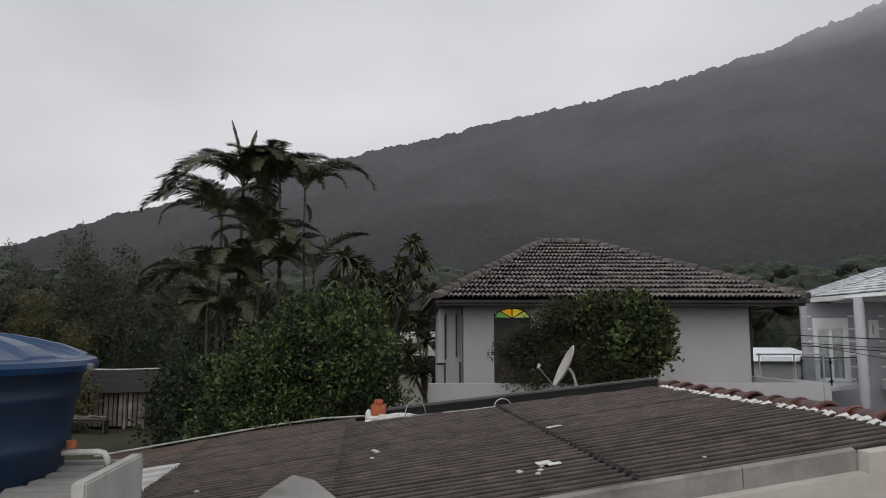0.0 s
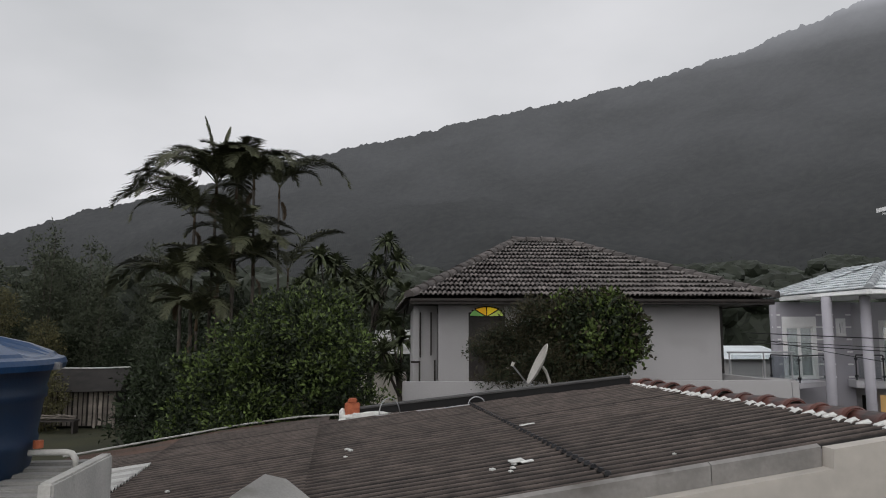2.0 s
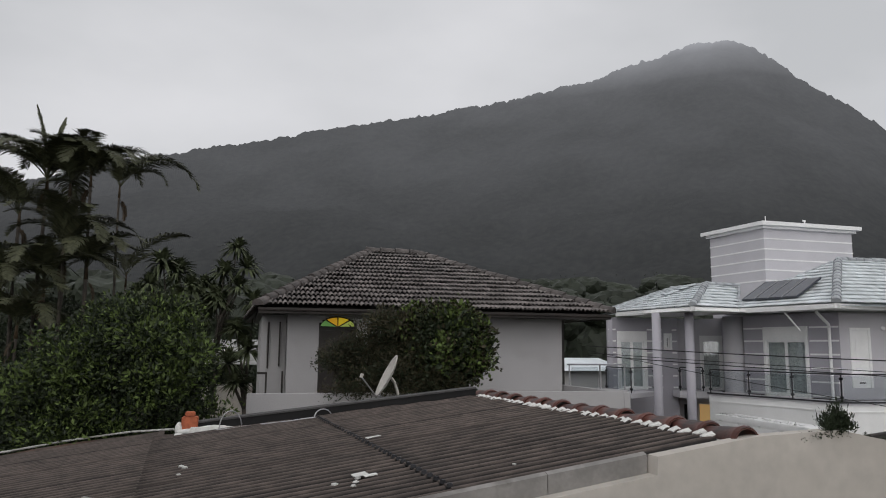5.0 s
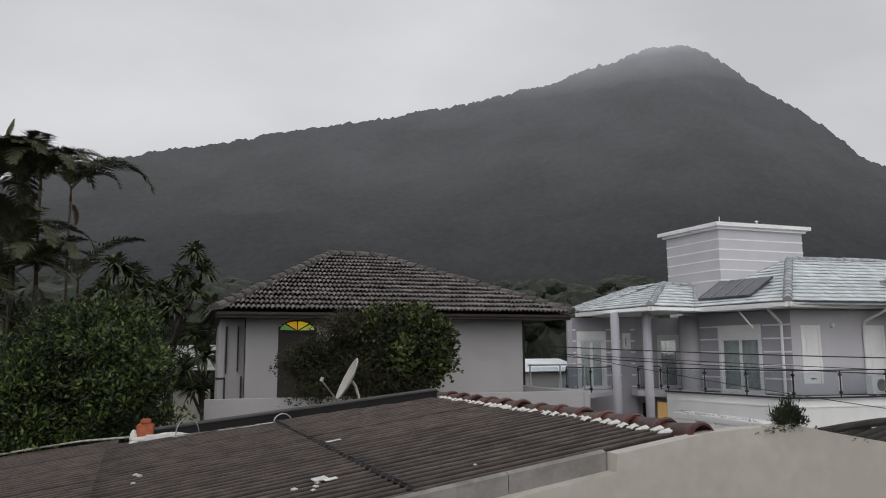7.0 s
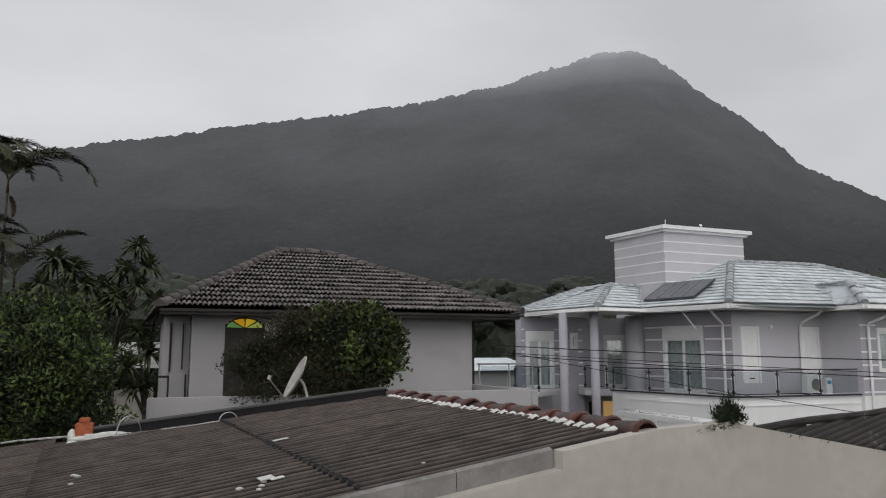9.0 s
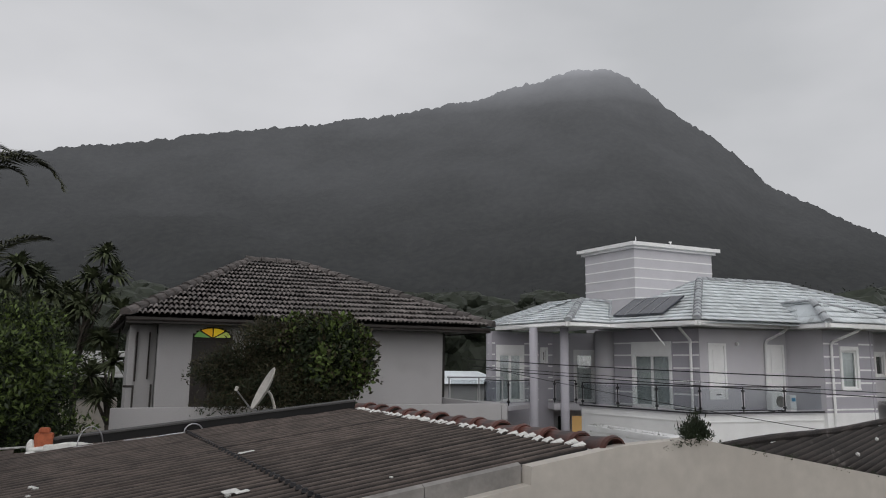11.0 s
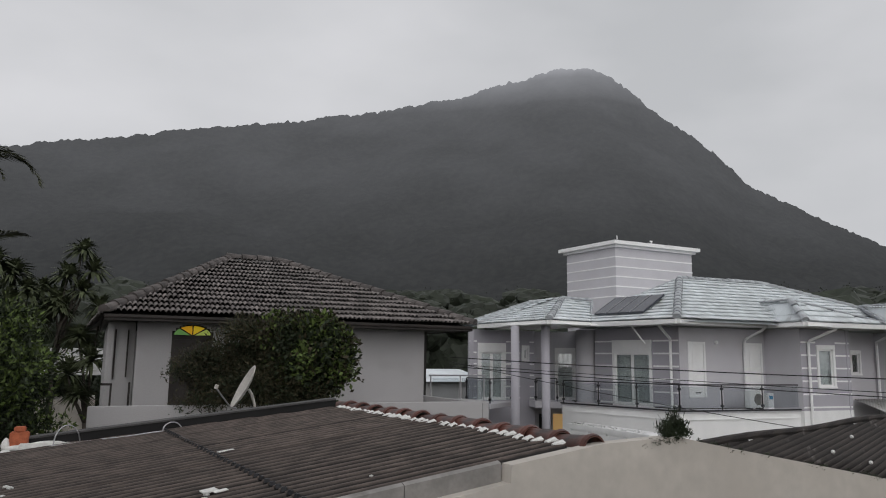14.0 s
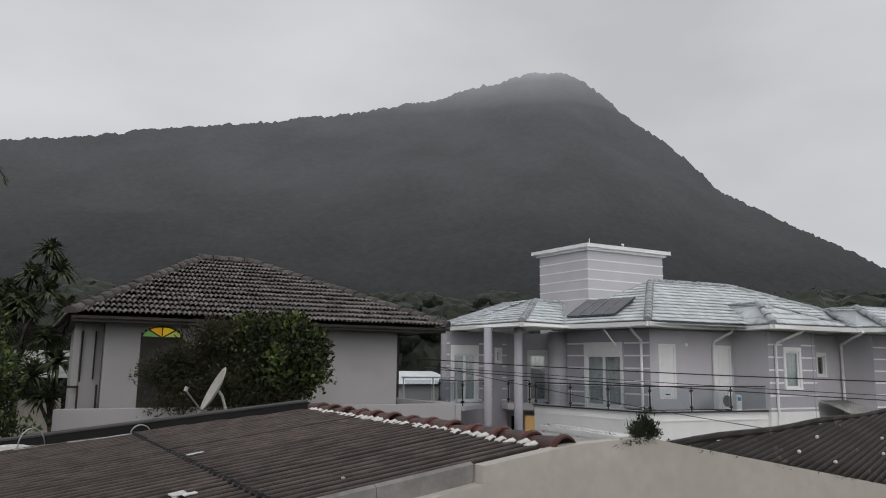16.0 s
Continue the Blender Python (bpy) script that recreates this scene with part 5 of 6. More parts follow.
# dragon trees: forked stems with spiky heads
def rosette(radius, seed, leaves=60):
    rr = random.Random(seed)
    vs, fs = [], []
    for k in range(leaves):
        a, e = rr.uniform(0, math.tau), rr.uniform(-0.5, 1.4)
        d = Vector((math.cos(a) * math.cos(e), math.sin(a) * math.cos(e), math.sin(e)))
        s = d.cross(Vector((0, 0, 1))).normalized() * radius * 0.065
        ln = radius * rr.uniform(0.75, 1.1)
        o = len(vs)
        m = d * ln * 0.55
        tip = d * ln + Vector((0, 0, -0.3 * ln))
        vs.extend([-s * 0.5, s * 0.5, m + s, m - s, tip])
        fs.extend([(o, o + 1, o + 2, o + 3), (o + 3, o + 2, o + 4)])
    return vs, fs


ROS = []
for k in range(3):
    vs, fs = rosette(0.72, 90 + k, 140)
    me = bpy.data.meshes.new("leaf_head")
    me.from_pydata([tuple(v) for v in vs], [], fs)
    me.materials.append(M["leaf_dragon"])
    ROS.append(me)


def dragon_tree(base, heads, seed):
    t = thing("dragon_tree", Matrix.Identity(4), "forked dragon tree with spiky dark leaf heads", "tree", group="dragon trees")
    part("trunk", limbs(base, heads, 0.11, seed), M["bark"], t, smooth=True)
    rr = random.Random(seed)
    for h in heads:
        ob = new("leaf_head", ROS[rr.randrange(3)])
        ob.parent = t
        ob.matrix_local = Matrix.Translation(h) @ pose(0, 0, 0, rr.uniform(-20, 20), rr.uniform(-20, 20), rr.uniform(0, 360)) @ Matrix.Scale(rr.uniform(0.8, 1.1), 4)


dragon_tree((-0.9, 24, 3.0), [(-0.38, 24.0, 8.1), (-0.05, 24.1, 7.5), (-0.75, 23.9, 7.3), (-0.3, 24, 6.9), (-1.0, 24.1, 6.6)], 1)
dragon_tree((-1.9, 24.2, 3.0), [(-2.56, 24.1, 7.55), (-2.1, 24.2, 7.3), (-1.73, 24.1, 6.8), (-2.9, 24.0, 6.9), (-2.2, 23.9, 6.5), (-1.27, 24.2, 6.9), (-0.9, 24.0, 6.35), (-1.45, 23.9, 6.0), (-2.6, 23.8, 6.1)], 2)
dragon_tree((0.1, 23.8, 2.5), [(0.25, 23.8, 6.4), (-0.3, 23.7, 5.5), (0.1, 23.6, 4.9), (-0.5, 23.6, 4.5), (-0.2, 23.5, 3.9)], 3)
dragon_tree((-3.0, 24.2, 2.5), [(-3.2, 24.0, 6.6), (-3.5, 24.0, 5.9), (-2.6, 23.9, 5.9), (-3.0, 23.8, 5.3)], 4)

# tall feathery trees at the edge of the garden
tr = random.Random(21)
for k in range(22):
    f = k / 21
    x, y = -31.5 + 20.5 * f + tr.uniform(-0.6, 0.6), 50 + tr.uniform(-3, 4)
    top = 8.6 + 2.7 * math.exp(-((x + 21.5) / 5.5) ** 2) + tr.uniform(-1.0, 1.2) - max(0, x + 16) * 0.35
    blobs = [((x + tr.uniform(-0.5, 0.5), y, top - 0.3), (0.4, 0.4, 0.9)), ((x + tr.uniform(-0.9, 0.9), y, top - 2.0), (1.1, 1.0, 1.2)), ((x + tr.uniform(-1.0, 1.0), y, top - 4.2), (1.8, 1.5, 1.7)), ((x, y, top - 7.0), (2.0, 1.7, 2.2))]
    shrub("slender_tree", (x, y, 0), blobs, 5200, 0.2, ("leaf_far", "leaf_far"), "slender feathery tree in a dark garden row", "tree", 100 + k, 0.13, 0.4, 0.7, 0.25, "garden trees")
# dark undergrowth behind the garden and palms
for k, (x, y, w, h) in enumerate(((-10.6, 36, 2.2, 6.6), (-8.5, 33, 2.6, 5.6), (-6.0, 30, 2.4, 5.2), (-3.4, 29, 2.2, 5.4), (-1.2, 30, 2.0, 5.8), (1.2, 32, 2.2, 6.4), (-13.0, 44, 2.2, 6.0), (-24.5, 47, 2.4, 6.5), (-21.0, 47.5, 2.4, 5.6), (-17.0, 47.5, 2.4, 5.6), (-27.5, 46, 2.4, 7.0), (-7.8, 24.5, 1.2, 4.5), (-6.5, 24.2, 1.2, 4.3), (-5.2, 24.0, 1.4, 4.0), (-3.6, 21, 1.4, 3.9), (-6.3, 27.5, 1.6, 7.2), (-4.9, 27.8, 1.4, 6.8), (-7.9, 27.5, 1.5, 6.2))):
    shrub("undergrowth", (x, y, 0), [((x, y, h * 0.78), (w * 0.7, w * 0.7, h * 0.22)), ((x - w * 0.3, y, h * 0.5), (w * 0.8, w * 0.7, h * 0.3)), ((x + w * 0.4, y, h * 0.45), (w * 0.7, w * 0.6, h * 0.32)), ((x, y - 0.3, h * 0.2), (w, w * 0.8, h * 0.22))],
          6000, 0.17, ("leaf_dark",), "dark mass of garden undergrowth", "undergrowth", 140 + k, 0.12, 0.45, 0.5, 0.35, "undergrowth")
for k, (x, y, h) in enumerate(((-21.2, 45.5, 6.0), (-23.8, 45.5, 8.0), (-19.0, 41.5, 3.4))):
    shrub("yellowish_shrub", (x, y, 0), [((x, y, h - 0.7), (0.9, 0.8, 0.8)), ((x + 0.3, y, h - 1.7), (1.1, 0.9, 1.0)), ((x - 0.4, y, h - 2.6), (1.0, 0.9, 1.1))], 3600, 0.14, ("leaf_vine",), "yellow-green leafy shrub beside the shed", "bush", 170 + k, 0.08)


# far woods at the mountain's foot: rounded crowns with a leafy skin
def far_woods():
    rr = random.Random(8)
    blobs = []
    for k in range(330):
        a = rr.uniform(-48, 68)
        r = rr.uniform(66, 125)
        h = (3.6 + r * 0.112) * rr.uniform(0.7, 0.98)
        x, y = math.sin(radians(a)) * r, math.cos(radians(a)) * r
        w = rr.uniform(2.6, 4.6)
        blobs.append(((x, y, h - w * 0.5), (w, w, w * 0.62)))
        blobs.append(((x + rr.uniform(-2, 2), y, h * 0.45), (w * 1.25, w, h * 0.42)))
    for x, y, z, w in ((58.5, 47.2, 9.6, 3.6), (56.6, 49.4, 9.2, 2.6), (60.5, 45.4, 8.6, 2.8)):
        blobs.append(((x, y, z), (w, w, w * 0.7)))
    ball = bmesh.new()
    bmesh.ops.create_icosphere(ball, subdivisions=3, radius=1)
    unit = [v.co.copy() for v in ball.verts]
    tris = [tuple(v.index for v in f.verts) for f in ball.faces]
    ball.free()
    cv, cf = [], []
    for c, a in blobs:
        o = len(cv)
        for q in unit:
            p = Vector((c[0] + q.x * a[0], c[1] + q.y * a[1], c[2] + q.z * a[2]))
            f = 0.86 + 0.3 * noise.noise(p * 0.55) + 0.2 * noise.noise(p * 1.6)
            cv.append((c[0] + q.x * a[0] * f, c[1] + q.y * a[1] * f, max(-0.3, c[2] + q.z * a[2] * f)))
        cf.extend(tuple(i + o for i in t) for t in tris)
    lv, lf = leaf_mesh(blobs, 150000, 0.17, 9, slim=0.8, shell=0.7)
    o = len(cv)
    return cv + [tuple(v) for v in lv], cf + [tuple(i + o for i in f) for f in lf]


vs, fs = far_woods()
tagged(mesh_part("far_woods", vs, fs, M["leaf_woods"]), "dark green woods at the foot of the mountain", "woods", kind="stuff")

# ---- shed in the garden ----
shed = thing("wooden_shed", Matrix.Translation((-17.75, 42.6, 0)) @ pose(0, 0, 0, 0, 0, 6) @ Matrix.Diagonal((1.12, 1.12, 0.95, 1)), "old grey wooden shed with a sagging dark roof", "shed")
for k in range(15):
    x = -1.85 + 0.235 * k
    part("board", boxed((x, 0, 0.15), (x + 0.17 + rng.uniform(-0.03, 0.02), 0.03, 2.35 + rng.uniform(-0.05, 0.03)), 0.006), M["wood_old"], shed)
part("back_wall", boxed((-1.85, 0.05, 0.1), (1.68, 2.5, 2.3)), M["shed_roof"], shed)
for x in (-1.9, 0.75, 1.66):
    part("post", boxed((x, -0.06, 0), (x + 0.12, -0.002, 2.4), 0.01), M["wood_old"], shed)
rv = [(-2.2 + 4.3 * k / 10, yy, zz - 0.06 * math.sin(math.pi * k / 10)) for yy, zz in ((-0.55, 2.2), (1.25, 3.42), (3.0, 2.2)) for k in range(11)]
rf = [(r * 11 + k, r * 11 + k + 1, (r + 1) * 11 + k + 1, (r + 1) * 11 + k) for r in range(2) for k in range(10)]
rob = mesh_part("roof", rv, rf, M["shed_roof"], shed)
rob.modifiers.new("thickness", "SOLIDIFY").thickness = 0.05
part("ridge_strip", tube([(-2.25 + 4.4 * k / 10, 1.25, 3.46 - 0.06 * math.sin(math.pi * k / 10)) for k in range(11)], 0.05), M["sheet_light"], shed, "pale ridge strip")
mesh_part("gable", [(1.7, 0.0, 2.3), (1.7, 2.5, 2.3), (1.7, 1.25, 3.35), (1.66, 0.0, 2.3), (1.66, 2.5, 2.3), (1.66, 1.25, 3.35)], [(0, 1, 2), (5, 4, 3), (0, 2, 5, 3), (1, 4, 5, 2)], M["wood_old"], shed)
wood = thing("timber_pile", Matrix.Translation((-18.2, 40.6, 0)), "pile of old sticks and planks on a bench", "wood pile")
for k in range(12):
    a, b = rng.uniform(-1.2, 0.4), rng.uniform(0.4, 1.5)
    part("stick", rod(bmesh.new(), (a, rng.uniform(-0.3, 0.3), 0.7 + rng.uniform(0, 0.25)), (b, rng.uniform(-0.3, 0.3), 0.7 + rng.uniform(0, 0.3)), 0.025), M["wood_old"], wood)
part("bench_top", boxed((-1.1, -0.35, 0.6), (1.3, 0.35, 0.68), 0.01), M["wood_dark"], wood)
for x in (-1.0, 1.15):
    part("bench_leg", boxed((x, -0.3, 0), (x + 0.1, 0.3, 0.6)), M["wood_dark"], wood)
gar = thing("grey_fence", Matrix.Translation((-14.1, 42.5, 0)), "low pale garden gate post and rail", "fence")
part("post", boxed((-0.5, 0, 0), (-0.38, 0.12, 1.7), 0.01), M["sheet_light"], gar)
part("rail", boxed((-0.9, 0.02, 1.6), (-0.3, 0.1, 1.72), 0.01), M["sheet_light"], gar)

# ---- blue water tank on its slab ----
tank = thing("water_tank", Matrix.Translation((-2.98, 4.7, 4.12)) @ pose(0, 0, 0, 1.0, 1.0, 0), "blue polyethylene water tank with a ribbed lid", "water tank")


def lathe(profile, n=64, wob=None):
    vs, fs = [], []
    for r, z in profile:
        for k in range(n):
            a = math.tau * k / n
            w = wob(r, z, a) if wob else 0
            vs.append((r * math.cos(a), r * math.sin(a), z + w))
    for i in range(len(profile) - 1):
        for k in range(n):
            fs.append((i * n + k, i * n + (k + 1) % n, (i + 1) * n + (k + 1) % n, (i + 1) * n + k))
    return vs, fs


vs, fs = lathe([(0.02, 0.0), (0.66, 0.0), (0.69, 0.03), (0.715, 0.2), (0.73, 0.215), (0.735, 0.26), (0.725, 0.28), (0.75, 0.5), (0.765, 0.515), (0.77, 0.56), (0.76, 0.58), (0.785, 0.7), (0.81, 0.71), (0.82, 0.74), (0.8, 0.76), (0.5, 0.76)])
mesh_part("body", vs, fs, M["tank"], tank, smooth=True)


def rib(r, z, a):
    f = min(1, max(0, (0.84 - r) / 0.12)) * min(1, r / 0.4)
    q = (a * 9 / math.tau) % 1.0
    return 0.045 * f * max(0.0, min(1.0, 2.2 - abs(q - 0.5) * 8))


vs, fs = lathe([(0.86, 0.70), (0.87, 0.735), (0.855, 0.765), (0.81, 0.77), (0.79, 0.782), (0.65, 0.81), (0.5, 0.845), (0.35, 0.878), (0.2, 0.905), (0.12, 0.925), (0.01, 0.925)], 96, rib)
mesh_part("lid", vs, fs, M["tank_lid"], tank, "lighter blue ribbed lid")
part("lid_clip", boxed((0.83, 0.0, 0.70), (0.9, 0.05, 0.745), 0.008), M["steel"], tank)
slab = thing("tank_platform", Matrix.Translation((-2.9, 4.75, 0)) @ pose(0, 0, 0, 0, 0, 4.5), "stained concrete tank platform with a raised edge wall", "platform")
part("slab", boxed((-1.2, -1.5, 3.85), (0.75, 0.55, 4.02), 0.01), M["plaster_grey"], slab)
part("body", boxed((-1.15, -1.45, 0), (0.7, 0.5, 3.849)), M["plaster_grey"], slab)
part("edge_wall", boxed((0.97, -0.75, 3.5), (1.05, 0.28, 4.24), 0.012), M["plaster_light"], slab, "grey plastered edge wall")
for k in range(9):
    part("slat", boxed((-0.35, -1.0 + 0.14 * k, 4.04 + 0.004 * k), (0.968, -0.89 + 0.14 * k, 4.1 + 0.014 * k), 0.01), M["plaster_grey"], slab, "pale weathered slat")
for x in (-0.6, 0.35):
    part("beam", boxed((x, -1.2, 4.021), (x + 0.12, 0.3, 4.039), 0.004), M["plaster_grey"], slab)
pipe = thing("overflow_pipe", Matrix.Translation((-2.2, 4.74, 4.3)) @ Matrix.Scale(0.85, 4), "white plastic overflow pipe with an orange joint", "pipe")
part("tube", tube([(-0.05, 0, 0), (0.2, 0.03, 0), (0.24, 0.035, -0.01), (0.265, 0.04, -0.05), (0.265, 0.04, -0.11)], 0.023, 12), M["pvc"], pipe, smooth=True)
part("joint", rod(bmesh.new(), (0.0, 0.03, 0.03), (0.0, 0.03, 0.085), 0.035, sides=12), M["brick"], pipe, "orange plastic joint")

# pale sheet and plaster corner below the camera
ps = thing("loose_sheet", ROOF, "loose pale corrugated sheet lying on the roof", "roof sheet")
vs, fs = sheet_mesh("sheet", -2.75, -2.0, 7.0, 8.55, 0.035, None, pitch=0.1, high=0.015)
mesh_part("sheet", vs, fs, M["sheet_light"], ps, smooth=True)
cr = thing("plaster_ledge", Matrix.Identity(4), "pale plastered ledge corner close below", "ledge")
bm = bmesh.new()
top = [(-1.1, 5.3, 3.94), (-0.93, 5.42, 4.04), (-0.78, 5.44, 4.0), (-0.55, 5.3, 3.86), (-0.6, 4.6, 3.86), (-1.2, 4.6, 3.9)]
tv, bv = [bm.verts.new(p) for p in top], [bm.verts.new((p[0], p[1], 3.3)) for p in top]
bm.faces.new(tv)
bm.faces.new(bv[::-1])
for k in range(6):
    bm.faces.new((tv[k], bv[k], bv[(k + 1) % 6], tv[(k + 1) % 6]))
bmesh.ops.recalc_face_normals(bm, faces=bm.faces)
part("ledge", bm, M["plaster_grey"], cr)

# ---- small things on the near roof ----
dish = thing("satellite_dish", Matrix.Translation((2.2, 10.95, 4.2)), "grey offset satellite dish on a bent mast", "satellite dish")
vs, fs = lathe([(0.01, 0.0), (0.1, 0.004), (0.2, 0.02), (0.29, 0.045), (0.325, 0.06), (0.335, 0.055), (0.325, 0.045), (0.29, 0.03), (0.2, 0.005), (0.01, -0.015)], 40)
bowl = mesh_part("reflector", vs, fs, M["dish"], dish, smooth=True)
bowl.matrix_local = Matrix.Translation((-0.08, 0.0, 0.38)) @ pose(0, 0, 0, 0, 0, -1) @ pose(0, 0, 0, 0, -63, 0) @ Matrix.Diagonal((1.02, 0.9, 1, 1))
part("mast", tube([(0.06, 0, -0.08), (0.05, 0, 0.15), (0.0, 0.0, 0.3), (-0.05, 0, 0.37)], 0.022), M["dish"], dish)
part("feed_arm", tube([(-0.2, -0.02, 0.1), (-0.3, -0.05, 0.13), (-0.52, -0.1, 0.4)], 0.012), M["steel"], dish)
part("feed", rod(bmesh.new(), (-0.52, -0.1, 0.38), (-0.5, -0.1, 0.44), 0.025), M["dish"], dish)

chim = thing("brick_stub", Matrix.Translation((-0.6, 10.2, 3.9)), "orange hollow brick on a patch of white sealant", "brick")
part("brick", boxed((-0.11, -0.09, 0.05), (0.09, 0.09, 0.22), 0.012), M["brick"], chim)
part("brick", boxed((-0.07, -0.07, 0.221), (0.05, 0.07, 0.28), 0.012), M["brick"], chim)
sl = bmesh.new()
for p, s in (((-0.14, -0.05, 0.06), (0.05, 0.06, 0.1)), ((0.06, -0.1, 0.04), (0.24, 0.05, 0.04)), ((0.3, -0.12, 0.07), (0.22, 0.05, 0.05)), ((-0.13, -0.14, 0.0), (0.06, 0.05, 0.03))):
    r = bmesh.ops.create_icosphere(sl, subdivisions=2, radius=1, matrix=Matrix.Translation(p) @ Matrix.Diagonal((*s, 1)))
part("sealant_strip", boxed((0.0, -0.18, 0.02), (0.62, -0.14, 0.1), 0.01), M["mortar_white"], chim, "white sealant strip along the flashing")
part("sealant", sl, M["mortar_white"], chim, "lumpy white sealant", True)


def on_roof(u, v, lift=0.03):
    return ROOF @ Matrix.Translation((u, v, roof_z(u) + lift))


d1 = thing("white_slab_piece", on_roof(1.83, 7.1, 0.045) @ pose(0, 0, 0, 0, -7, 8), "small flat white broken piece on the roof", "debris", "roof debris")
part("piece", boxed((-0.075, -0.03, 0), (0.075, 0.03, 0.01), 0.003), M["mortar_white"], d1)
d2 = thing("white_slab_piece", on_roof(1.33, 5.42, 0.045) @ pose(0, 0, 0, 4, -7, 10), "broken white pieces scattered on the roof", "debris", "roof debris")
part("piece", boxed((-0.06, -0.01, 0), (0.05, 0.07, 0.01), 0.003), M["mortar_white"], d2)
part("piece", boxed((0.0, -0.06, 0.002), (0.1, -0.015, 0.01), 0.003), M["mortar_white"], d2)
crumb = bmesh.new()
bmesh.ops.create_icosphere(crumb, subdivisions=1, radius=1)
for q in crumb.verts:
    q.co *= 1 + 0.4 * noise.noise(q.co * 3)
crumb_me = link_mesh("crumb", crumb, M["mortar_white"])
for u, v, s in ((1.12, 5.35, 0.035), (1.26, 5.3, 0.03), (1.22, 5.2, 0.026), (1.3, 5.42, 0.03), (0.1, 7.4, 0.035), (0.13, 7.3, 0.035), (0.08, 6.95, 0.028), (-1.4, 6.6, 0.03), (2.3, 4.9, 0.02)):
    ob = new("white_crumb", crumb_me)
    ob.matrix_world = on_roof(u, v, 0.035) @ Matrix.Diagonal((s * 0.9, s * 0.6, s * 0.4, 1))
    tagged(ob, "small white crumb of mortar on the roof", "debris", "roof debris")
for k, (u, w, h, lean) in enumerate(((0.68, 0.14, 0.22, 0.03), (1.8, 0.11, 0.1, 0.0))):
    wire = thing("wire_loop", on_roof(u, back_line(u) - 0.1, 0.02), "loop of thin pale wire on the roof edge", "wire", "wire loops")
    part("wire", tube([(w * math.cos(math.pi * (1 - j / 12)), lean * j / 12, h * math.sin(math.pi * j / 12)) for j in range(13)] + [(w + 0.05, -0.02, -0.02)], 0.008, 6), M["steel"], wire)
cab = thing("roof_cable", ROOF, "thin pale cable lying along the flashing", "cable")
part("cable", tube([(0.5 + 0.1 * k, back_line(0.5 + 0.1 * k) - 0.14 - 0.03 * math.sin(k), roof_z(0.5 + 0.1 * k) + 0.03) for k in range(14)], 0.007, 6), M["steel"], cab)

# plant on the gable wall
pl = thing("wall_plant", Matrix.Translation((4.27, 4.68, 4.43)) @ Matrix.Diagonal((0.6, 0.7, 0.8, 1)), "small dark conifer-like plant growing on the wall", "plant")
sv, sf = [], []
for k in range(34):
    x = rng.uniform(-0.16, 0.2)
    hgt = (0.24 if 0.0 < x < 0.14 else 0.12) * rng.uniform(0.6, 1.05)
    vs, fs = leaf_mesh([((x, rng.uniform(-0.05, 0.05), hgt * 0.6), (0.022, 0.022, hgt * 0.5))], 64, 0.04, 300 + k, slim=0.3, up=1.6, shell=0.1)
    o = len(sv)
    sv.extend(vs)
    sf.extend(tuple(i + o for i in q) for q in fs)
tagged(mesh_part("foliage", sv, sf, M["leaf_dark"], pl), kind="stuff")
part("stem", tube([(0.05, 0, 0), (0.06, 0, 0.1), (0.07, 0, 0.2)], 0.008), M["bark"], pl)

# moss along the top of the gable wall
moss = thing("wall_moss", ROOF, "dark moss tufts along the wall's top edge", "moss")
mv, mf = [], []
for k in range(46):
    u = rng.uniform(4.5, 8.0) if k > 8 else rng.uniform(4.3, 4.7)
    top = 4.43 - (u - 4.65) * 0.178 if u > 4.65 else 4.43 - (4.65 - u) * 0.09
    v = 4.3 - max(0, u - 4.65) * 0.085
    w = rng.uniform(0.006, 0.02)
    vs, fs = leaf_mesh([((u, v + rng.uniform(-0.005, 0.06), top + rng.uniform(-0.012, 0.006)), (w * 1.8, w, w * 0.8))], 36, 0.014, 400 + k, slim=0.6, up=0.2, shell=0.1)
    o = len(mv)
    mv.extend(vs)
    mf.extend(tuple(i + o for i in q) for q in fs)
tagged(mesh_part("tufts", mv, mf, M["leaf_dark"], moss), kind="stuff")

# low white canopy below the terrace, with clutter along its edge
can = thing("white_canopy", along((17.25, 24.8), (17.1, 20.0), 0.4), "low white canopy edge with dry leaves on top", "canopy")
part("beam", boxed((0, 0, 2.05), (5.0, 0.9, 2.25), 0.02), M["white"], can)
part("fascia", boxed((0.1, -0.02, 1.78), (4.9, 0.0, 2.0), 0.01), M["white"], can)
for k in range(5):
    part("upright", boxed((0.15 + 1.15 * k, 0.02, -0.4), (0.23 + 1.15 * k, 0.1, 2.049)), M["white"], can)
vs, fs = leaf_mesh([((0.3 + 0.16 * k, 0.1, 2.28), (0.07, 0.06, 0.035)) for k in range(28)], 700, 0.03, 77, shell=0.1)
tagged(mesh_part("dry_leaves", vs, fs, M["leaf_dark"], can), kind="stuff")

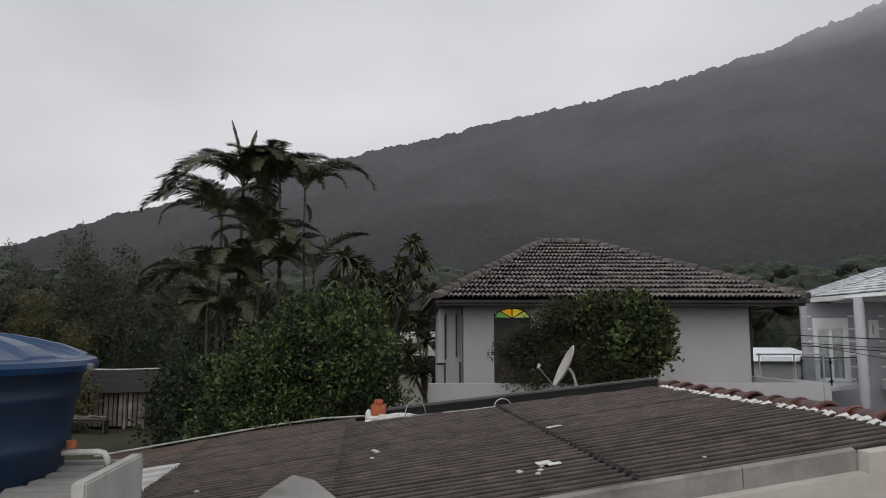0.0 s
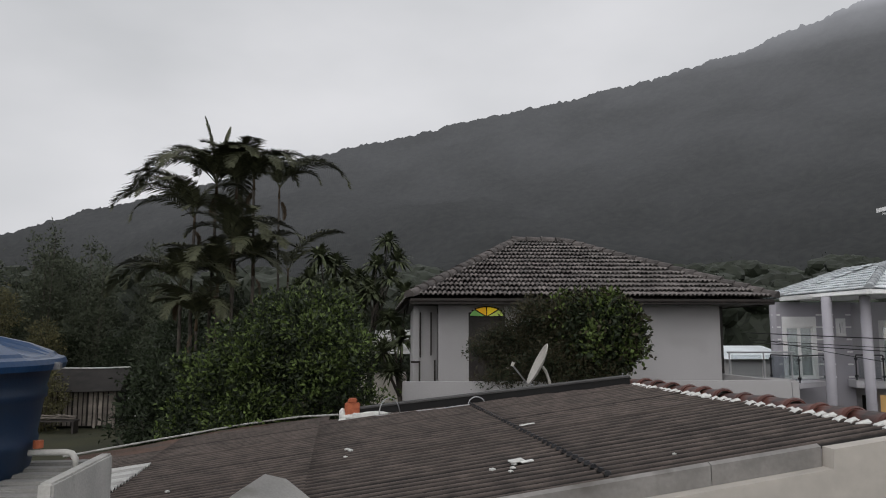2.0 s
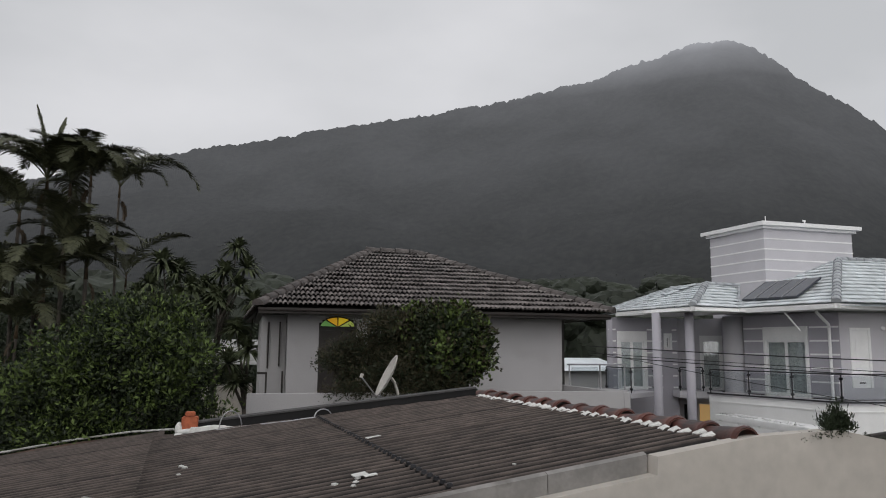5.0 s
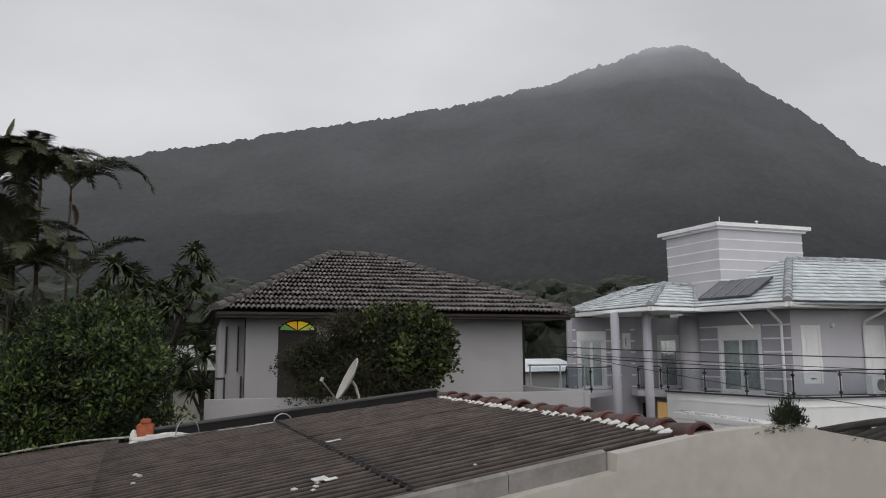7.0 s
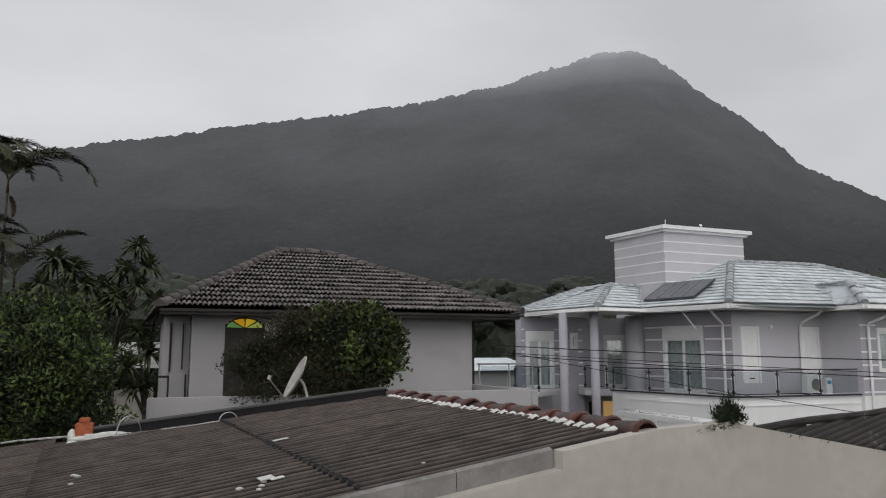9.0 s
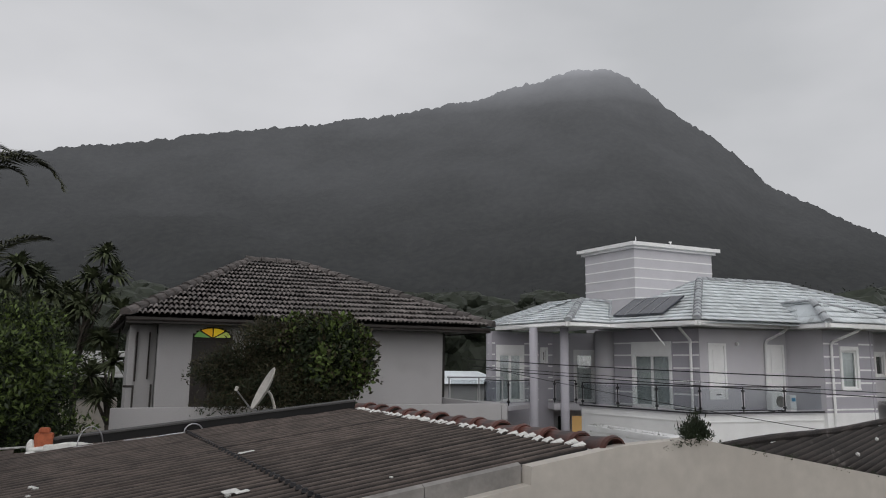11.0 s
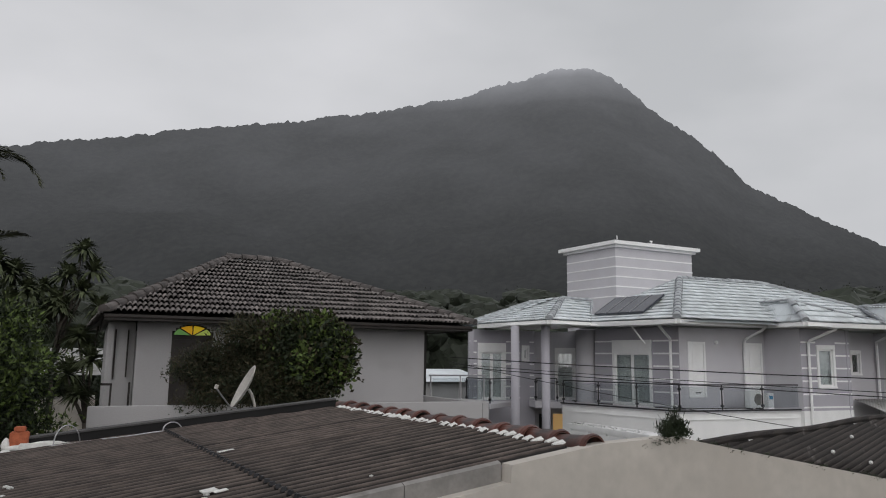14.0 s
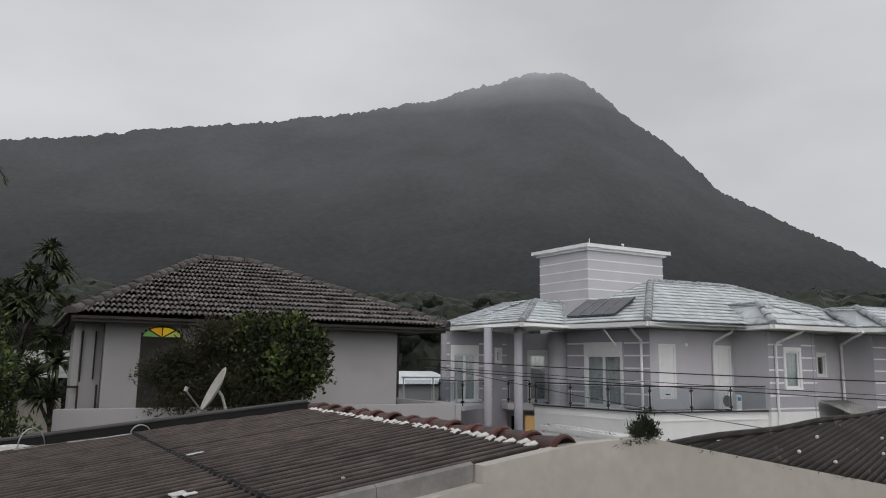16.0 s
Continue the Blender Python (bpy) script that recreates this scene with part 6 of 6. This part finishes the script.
# lean-to roof in the lilac house's recess
lean = thing("lean_to_roof", Matrix.Identity(4), "small grey corrugated lean-to roof against the lilac house", "roof")
lv, lf = [], []
for k in range(49):
    x = 29.6 + 2.2 * k / 48
    for y, z in ((21.35, 3.62), (20.6, 3.36), (19.4, 2.95)):
        lv.append((x, y, z + 0.02 * math.sin(math.tau * (x - 29.6) / 0.177)))
for k in range(48):
    lf.extend([(3 * k, 3 * k + 1, 3 * k + 4, 3 * k + 3), (3 * k + 1, 3 * k + 2, 3 * k + 5, 3 * k + 4)])
ob = mesh_part("sheet", lv, lf, M["sheet_light"], lean, smooth=True)
ob.modifiers.new("thickness", "SOLIDIFY").thickness = 0.01
for x in (29.7, 31.4):
    part("post", boxed((x, 19.5, 0), (x + 0.1, 19.6, 2.9), 0.008), M["wood_old"], lean)

# ---- overhead cables ----
for k, (a, b, sag, r) in enumerate((((8.36, 17.17, 5.11), (17.1, 5.8, 4.72), 0.09, 0.013), ((8.36, 17.17, 4.88), (17.1, 5.8, 4.28), 0.07, 0.011), ((8.36, 17.17, 5.0), (17.0, 5.8, 3.13), 0.2, 0.008), ((8.36, 17.17, 4.94), (17.1, 5.8, 4.37), 0.06, 0.008))):
    w = thing("overhead_cable", Matrix.Identity(4), "thin black overhead cable hanging across the yard", "cable", "overhead cables")
    A, B = Vector(a), Vector(b)
    part("wire", tube([tuple(A.lerp(B, j / 24) - Vector((0, 0, sag * 4 * (j / 24) * (1 - j / 24)))) for j in range(25)], r, 6), M["cable"], w)

# far low buildings glimpsed between the houses
fh = thing("far_white_house", Matrix.Translation((20.6, 42, 0)), "small white house far behind with a pale ribbed roof", "house")
part("wall", boxed((-2.3, 0, 0), (2.2, 4, 3.75)), M["white_wall"], fh)
mesh_part("roof", [(-2.6, -0.4, 3.75), (2.6, -0.4, 3.75), (1.5, 2, 4.5), (-1.5, 2, 4.5), (-2.6, 4.4, 3.75), (2.6, 4.4, 3.75)], [(0, 1, 2, 3), (1, 5, 2), (4, 3, 2, 5), (0, 3, 4), (0, 4, 5, 1)], M["tile_white"], fh)
lh = thing("tan_house", Matrix.Translation((-0.6, 27.5, 0)), "low tan house wall behind the palms", "house")
part("wall", boxed((-0.9, 0, 0), (0.9, 3, 3.6)), M["plaster"], lh)
mesh_part("roof", [(-1.2, -0.4, 4.4), (1.3, -0.4, 4.4), (1.3, 2.5, 5.3), (-1.2, 2.5, 5.3)], [(0, 1, 2, 3)], M["sheet_light"], lh)
